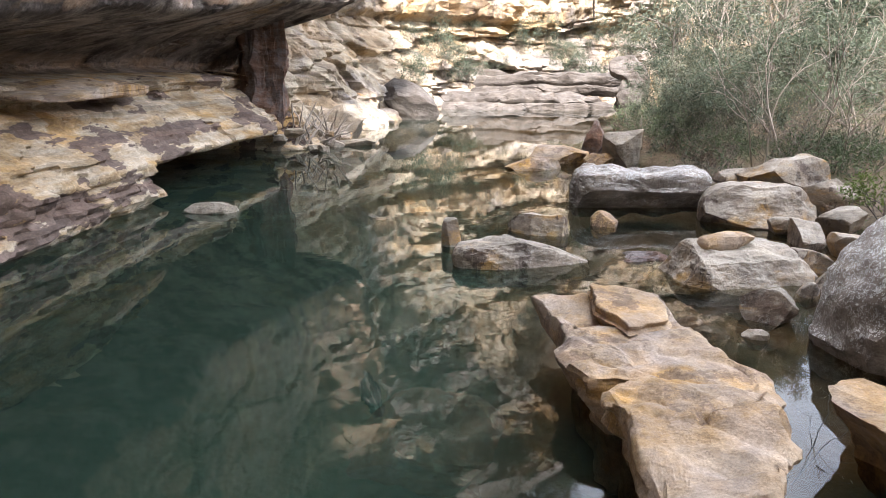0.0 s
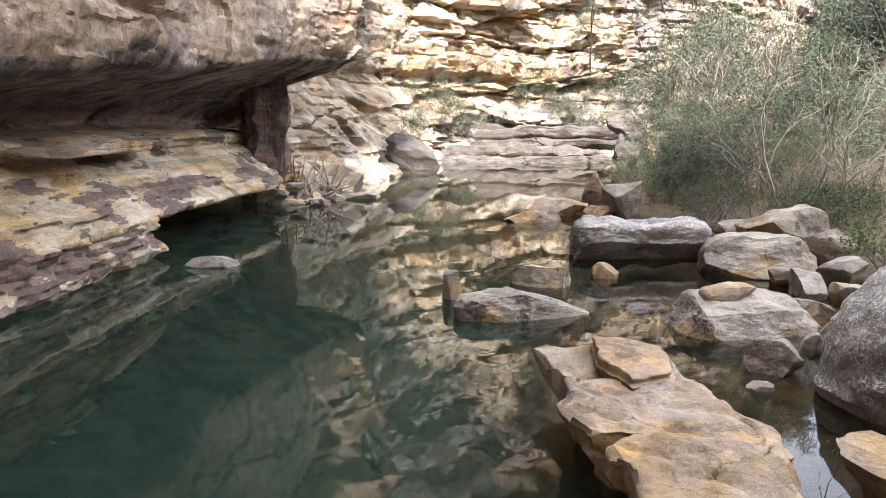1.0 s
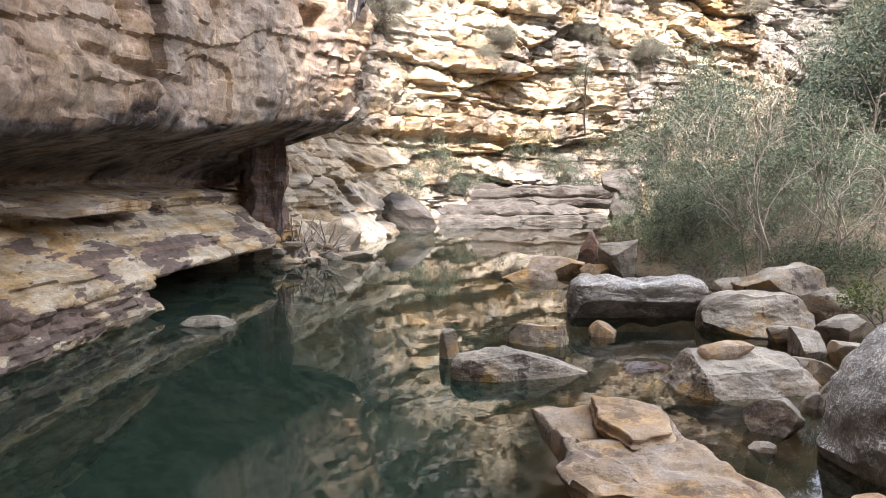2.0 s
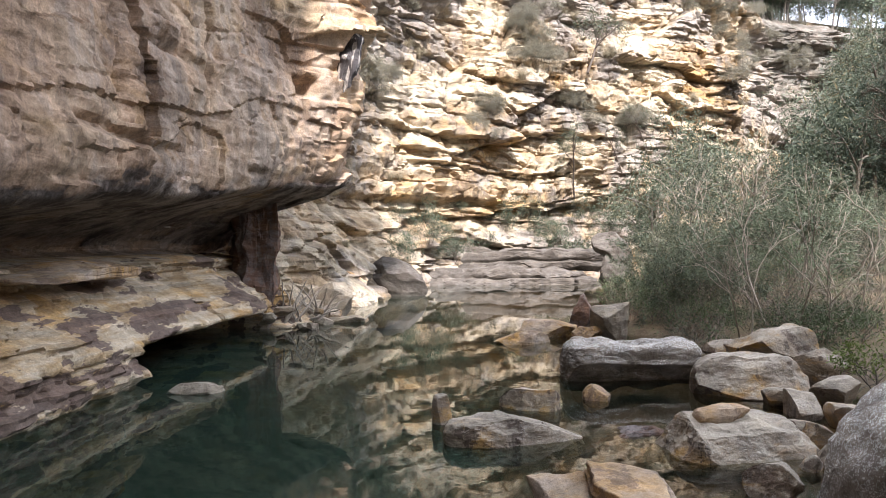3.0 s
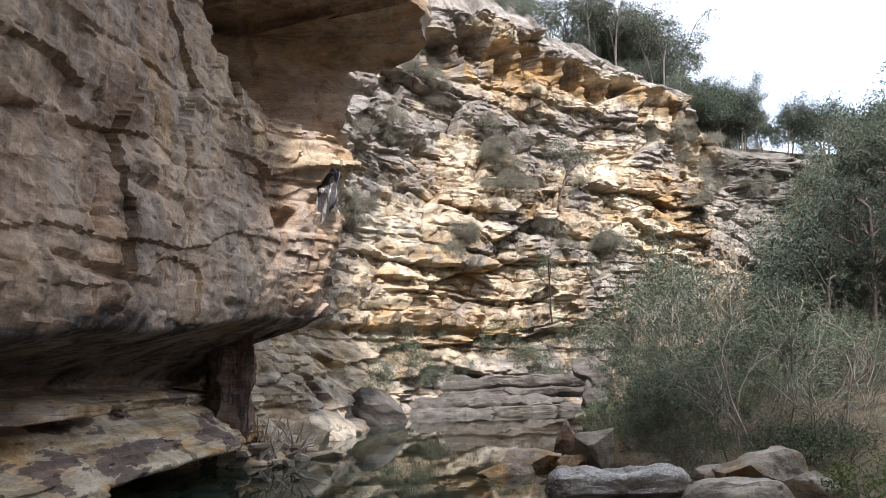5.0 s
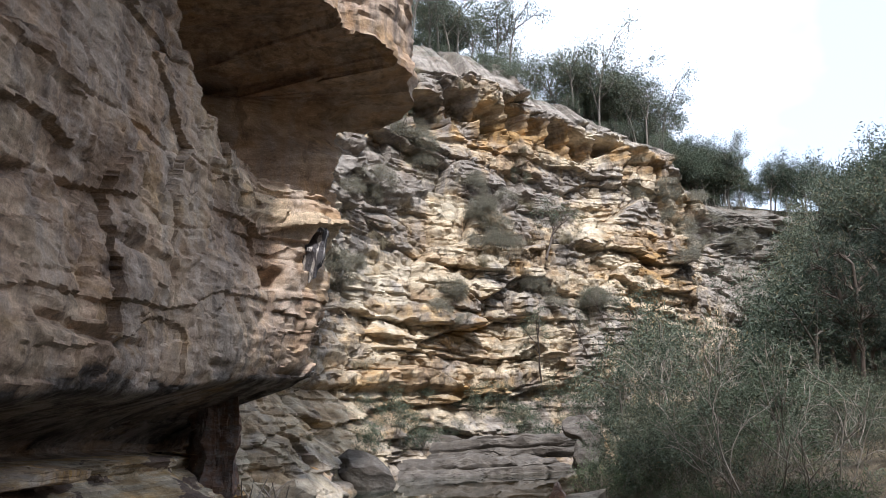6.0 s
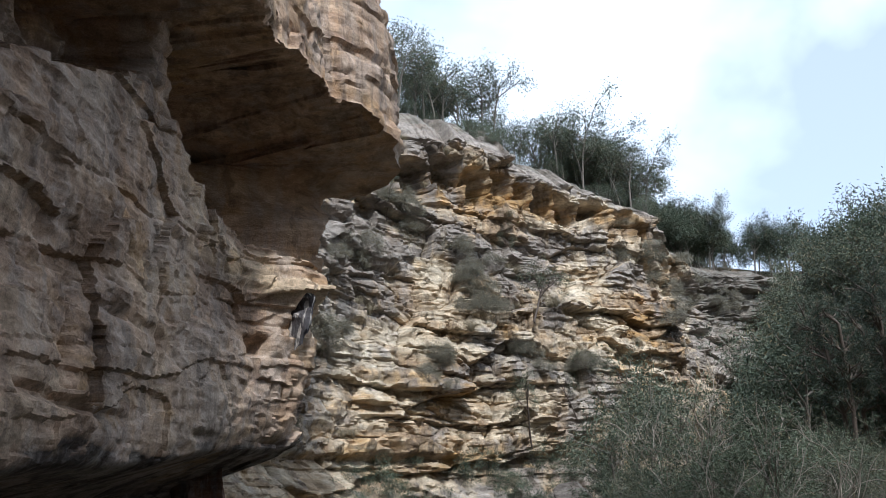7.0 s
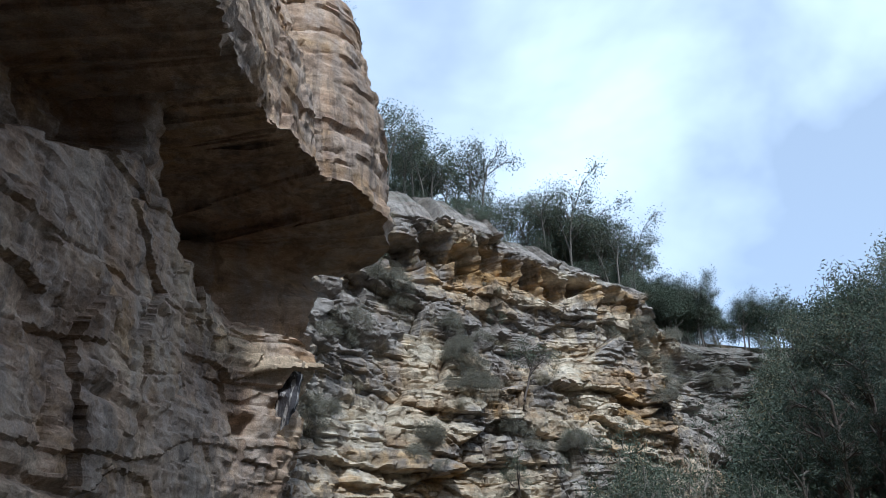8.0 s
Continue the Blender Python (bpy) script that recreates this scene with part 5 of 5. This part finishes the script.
def build_ridge():
    g = np.random.default_rng(4)
    X, Y, Z, n = far_grid
    protos = [plant("gum_tree", "slender eucalypt with open leafy crown on the ridge", "tree", 200 + k, 9.5, GUM, BARK_GREY, LEAF_GUM, trunk=0.58, radius=0.10, depth=2, lean=0.12, per=62, length=0.27, width=0.07, spread=0.42, droop=0.4, group="ridge trees", fork=7) for k in range(5)]
    places = []
    for k in range(70):
        i = int(2 / FAR_STEP + (n - 40) * (k + g.random()) / 70)
        j = X.shape[1] - 42 + int(g.uniform(1, 18))
        places.append((X[i, j], Y[i, j], Z[i, j] - 0.1))
    for k in range(30):
        i = int(g.uniform(7, 70) / FAR_STEP)
        j = X.shape[1] - 42 + int(g.uniform(2, 11))
        places.append((X[i, j], Y[i, j], Z[i, j] - 0.1))
    for k in range(20):
        i = int(g.uniform(65, 84) / FAR_STEP)
        j = X.shape[1] - 42 + int(abs(g.normal()) * 6)
        places.append((X[i, j], Y[i, j], Z[i, j] - 0.1))
    for k in range(26):
        x, y = g.uniform(38, 75), g.uniform(34, 70)
        places.append(on_ground(x, y))
    for x, y in [(14, 40), (17, 42), (12.5, 44), (19, 47), (22, 52), (16, 48)]:
        places.append(on_ground(x, y))
    scatter(protos, places, g, 0.75, 1.2)
    dark = [plant("forest_tree", "dense dark green eucalypt in the gorge forest", "tree", 220 + k, 9.0, GUM, BARK_GREY, LEAF_FOREST, trunk=0.55, radius=0.11, depth=2, lean=0.15, per=95, length=0.28, width=0.075, spread=0.46, droop=0.4, group="forest trees", fork=8) for k in range(3)]
    wood = []
    while len(wood) < 90:
        az, d = math.radians(g.uniform(27, 42)), g.uniform(42, 84)
        x, y = d * math.sin(az), d * math.cos(az)
        if behind(np.array([x]), np.array([y]), far_at, far_way)[0] < -3:
            wood.append(on_ground(x, y, 0.1))
    for k in range(80):
        i = int(g.uniform(70, 84) / FAR_STEP) + int(g.uniform(0, 90))
        j = X.shape[1] - 42 + int(g.uniform(0, 30))
        wood.append((X[i, j], Y[i, j], Z[i, j] - 0.1))
    for k in range(14):
        i = int(g.uniform(4, 69) / FAR_STEP)
        j = X.shape[1] - 42 + int(g.uniform(9, 22))
        wood.append((X[i, j], Y[i, j], Z[i, j] - 0.1))
    for k in range(34):
        i = int((76 + 8 * g.random()) / FAR_STEP) if k % 2 else int(84 / FAR_STEP) + int(g.uniform(0, 50))
        j = X.shape[1] - 42 + int(g.uniform(0, 9))
        wood.append((X[i, j], Y[i, j], Z[i, j] - 0.1))
    scatter(dark, wood, g, 0.6, 1.1)
    # tall trees on the ridge beyond the corner and over the far end of the cliff
    tall = []
    for k in range(16):
        i = int(g.uniform(8, 29) / FAR_STEP)
        j = X.shape[1] - 42 + int(g.uniform(2, 12))
        tall.append((X[i, j], Y[i, j], Z[i, j] - 0.1))
    while len(tall) < 56:
        az, d = math.radians(g.uniform(26.5, 41)), g.uniform(66, 84)
        x, y = d * math.sin(az), d * math.cos(az)
        if behind(np.array([x]), np.array([y]), far_at, far_way)[0] < -1:
            tall.append(on_ground(x, y, 0.1))
    for k, at in enumerate(tall):
        t = copy_thing((protos + dark)[k % 8], Matrix.LocRotScale(at, Euler((0, 0, 2.1 * k)), None))
        z = g.uniform(1.0, 1.35)
        t.scale = (z, z, z * g.uniform(1.0, 1.2))
    # a tall gum on the near bank
    t = copy_thing(dark[1], pose(*on_ground(23.3, 25.0), 0, 0, 80))
    t.scale = (1.1, 1.1, 1.5)
    # trees and scrub along the brow of the near wall
    LX, LY, LZ, ly, base = left_grid
    rows = np.nonzero((ly > 19) & (ly < 29))[0]
    brow = []
    for k in range(26):
        i, j = int(g.choice(rows)), base + int(g.uniform(1, 18))
        brow.append((LX[i, j], LY[i, j], LZ[i, j] - 0.1))
    for k, at in enumerate(brow):
        t = copy_thing((protos + dark)[k % 8], Matrix.LocRotScale(at, Euler((0, 0, k)), None))
        t.scale = (0.55, 0.55, g.uniform(0.4, 0.65))


def build_oaks():
    g = np.random.default_rng(5)
    protos = [plant("she_oak", "dark dense she-oak tree with fine drooping needles", "tree", 300 + k, 11.0, OAK, BARK_DARK, LEAF_OAK, trunk=0.85, radius=0.14, depth=3, lean=0.04, per=14, length=0.34, width=0.028, spread=0.13, droop=0.35, group="dark trees on the bank", fork=16) for k in range(2)]
    places = [on_ground(x, y) for x, y in [(21.5, 36.0), (25.5, 38), (18.5, 29.5), (31, 42), (29, 34), (38, 44)]]
    for k in range(16):
        az, d = math.radians(g.uniform(28, 39)), g.uniform(43, 64)
        places.append(on_ground(d * math.sin(az), d * math.cos(az)))
    scatter(protos, places, g, 0.62, 0.82)
    protos[0].scale = (0.85, 0.85, 0.95)
    for k in range(7):
        az, d = math.radians(32 + 1.1 * k), g.uniform(35, 44)
        t = copy_thing(protos[k % 2], pose(*on_ground(d * math.sin(az), d * math.cos(az)), 0, 0, 50 * k))
        t.scale = (0.85, 0.85, g.uniform(0.75, 1.0))
    t = copy_thing(protos[1], pose(*on_ground(28.5, 36.0), 0, 0, 40))
    t.scale = (0.95, 0.95, 1.25)


def build_cliff_plants():
    g = np.random.default_rng(6)
    X, Y, Z, n = far_grid
    tree = plant("cliff_tree", "leaning grey-green tree rooted on a cliff ledge", "tree", 400, 7.2, GUM, BARK_DARK, LEAF_GUM, trunk=0.6, radius=0.1, depth=3, lean=0.4, per=22, length=0.22, width=0.05, spread=0.22, droop=0.4, fork=6)
    tree.matrix_basis = pose(*far_spot(11.9, 12.6), 0, 0, -20)
    for az, el, sz in ((11.0, 3.4, 1.0), (11.2, 17.0, 0.5), (14.5, 5.0, 0.7), (16.2, 6.5, 0.7), (20.5, 6.5, 0.9), (1.0, 21.0, 0.6), (0.2, 23.5, 0.6)):
        t = copy_thing(tree, pose(*far_spot(az, el), 0, 0, g.uniform(0, 360)))
        t.scale = (sz * 0.7, sz * 0.7, sz)
    protos = []
    for k in range(4):
        t = part("grass_tuft", tuft_mesh("grass_tuft", 500 + k, 360, 0.75, 0.75), LEAF_DRY)
        protos.append(tagged(t, "dry grey-brown grass tuft on a cliff ledge", "grass", "cliff grasses"))
    # ledges: places where the rock faces upwards
    up = np.zeros(X.shape, bool)
    run = np.hypot(X[:, 2:] - X[:, :-2], Y[:, 2:] - Y[:, :-2])
    up[:, 1:-1] = (run > 0.28) & (Z[:, 2:] >= Z[:, :-2])
    ii, jj = np.nonzero(up & (Z > 1.5))
    keep = (ii > 50) & (ii < 76 / FAR_STEP) & (jj < X.shape[1] - 46)
    ii, jj = ii[keep], jj[keep]
    pick = g.choice(len(ii), 150, replace=False)
    scatter(protos, [(X[ii[q], jj[q]], Y[ii[q], jj[q]], Z[ii[q], jj[q]] - 0.05) for q in pick], g, 0.5, 1.2)
    # grey hanging scrub on the broken parts of the face
    scrub = [plant("cliff_shrub", "grey straggling shrub clinging to the cliff face", "shrub", 420 + k, 1.7, SHRUB, BARK_GREY, LEAF_SCRUB, stems=6, trunk=0.3, radius=0.014, depth=2, lean=0.9, per=26, length=0.15, width=0.022, spread=0.13, droop=0.5, group="cliff scrub", fork=4) for k in range(2)]
    for k, ob in enumerate(scrub):
        ob.matrix_basis = pose(*far_spot(3.0 + 4 * k, 21.5 - 5 * k))
    for az, el in ((2.0, 22.5), (6.6, 17.8), (8.3, 14.0), (5.0, 9.5), (10.9, 9.6), (20.6, 15.6), (22.2, 15.2), (-4.0, 12.0), (-1.4, 18.7), (15.3, 8.2), (3.5, 20.5), (7.6, 16.0), (23.5, 12.0), (25.5, 11.5), (25.0, 14.5)):
        for k in range(5):
            t = copy_thing(scrub[k % 2], pose(*far_spot(az + g.normal() * 0.9, el + g.normal() * 0.7), 15 * g.normal(), 15 * g.normal(), g.uniform(0, 360)))
            z = g.uniform(0.7, 1.4)
            t.scale = (z, z, z)
    bushes = [plant("bush", "low grey-green bush at the foot of the cliff", "shrub", 410 + k, 1.9, SHRUB, BARK_GREY, LEAF_SHRUB, stems=5, trunk=0.35, radius=0.015, depth=2, lean=0.5, per=12, length=0.16, width=0.025, spread=0.12, droop=0.1, group="bushes at the cliff foot", fork=4) for k in range(2)]
    places = []
    for k in range(46):
        i = int(g.uniform(22, 54) / FAR_STEP)
        j = int(g.uniform(17, 64))
        places.append((X[i, j], Y[i, j], Z[i, j] - 0.05))
    for k in range(60):
        i, j = int(g.uniform(17, 84) / FAR_STEP), X.shape[1] - 42 + int(g.uniform(0, 12))
        places.append((X[i, j], Y[i, j], Z[i, j] - 0.1))
    LX, LY, LZ, ly, base = left_grid
    rows = np.nonzero((ly > 17) & (ly < 28))[0]
    for k in range(34):
        i, j = int(g.choice(rows)), base + int(g.uniform(-8, 12))
        places.append((LX[i, j], LY[i, j], LZ[i, j] - 0.1))
    scatter(bushes, places, g, 0.6, 1.5)


build_thicket()
build_ridge()
build_oaks()
build_cliff_plants()
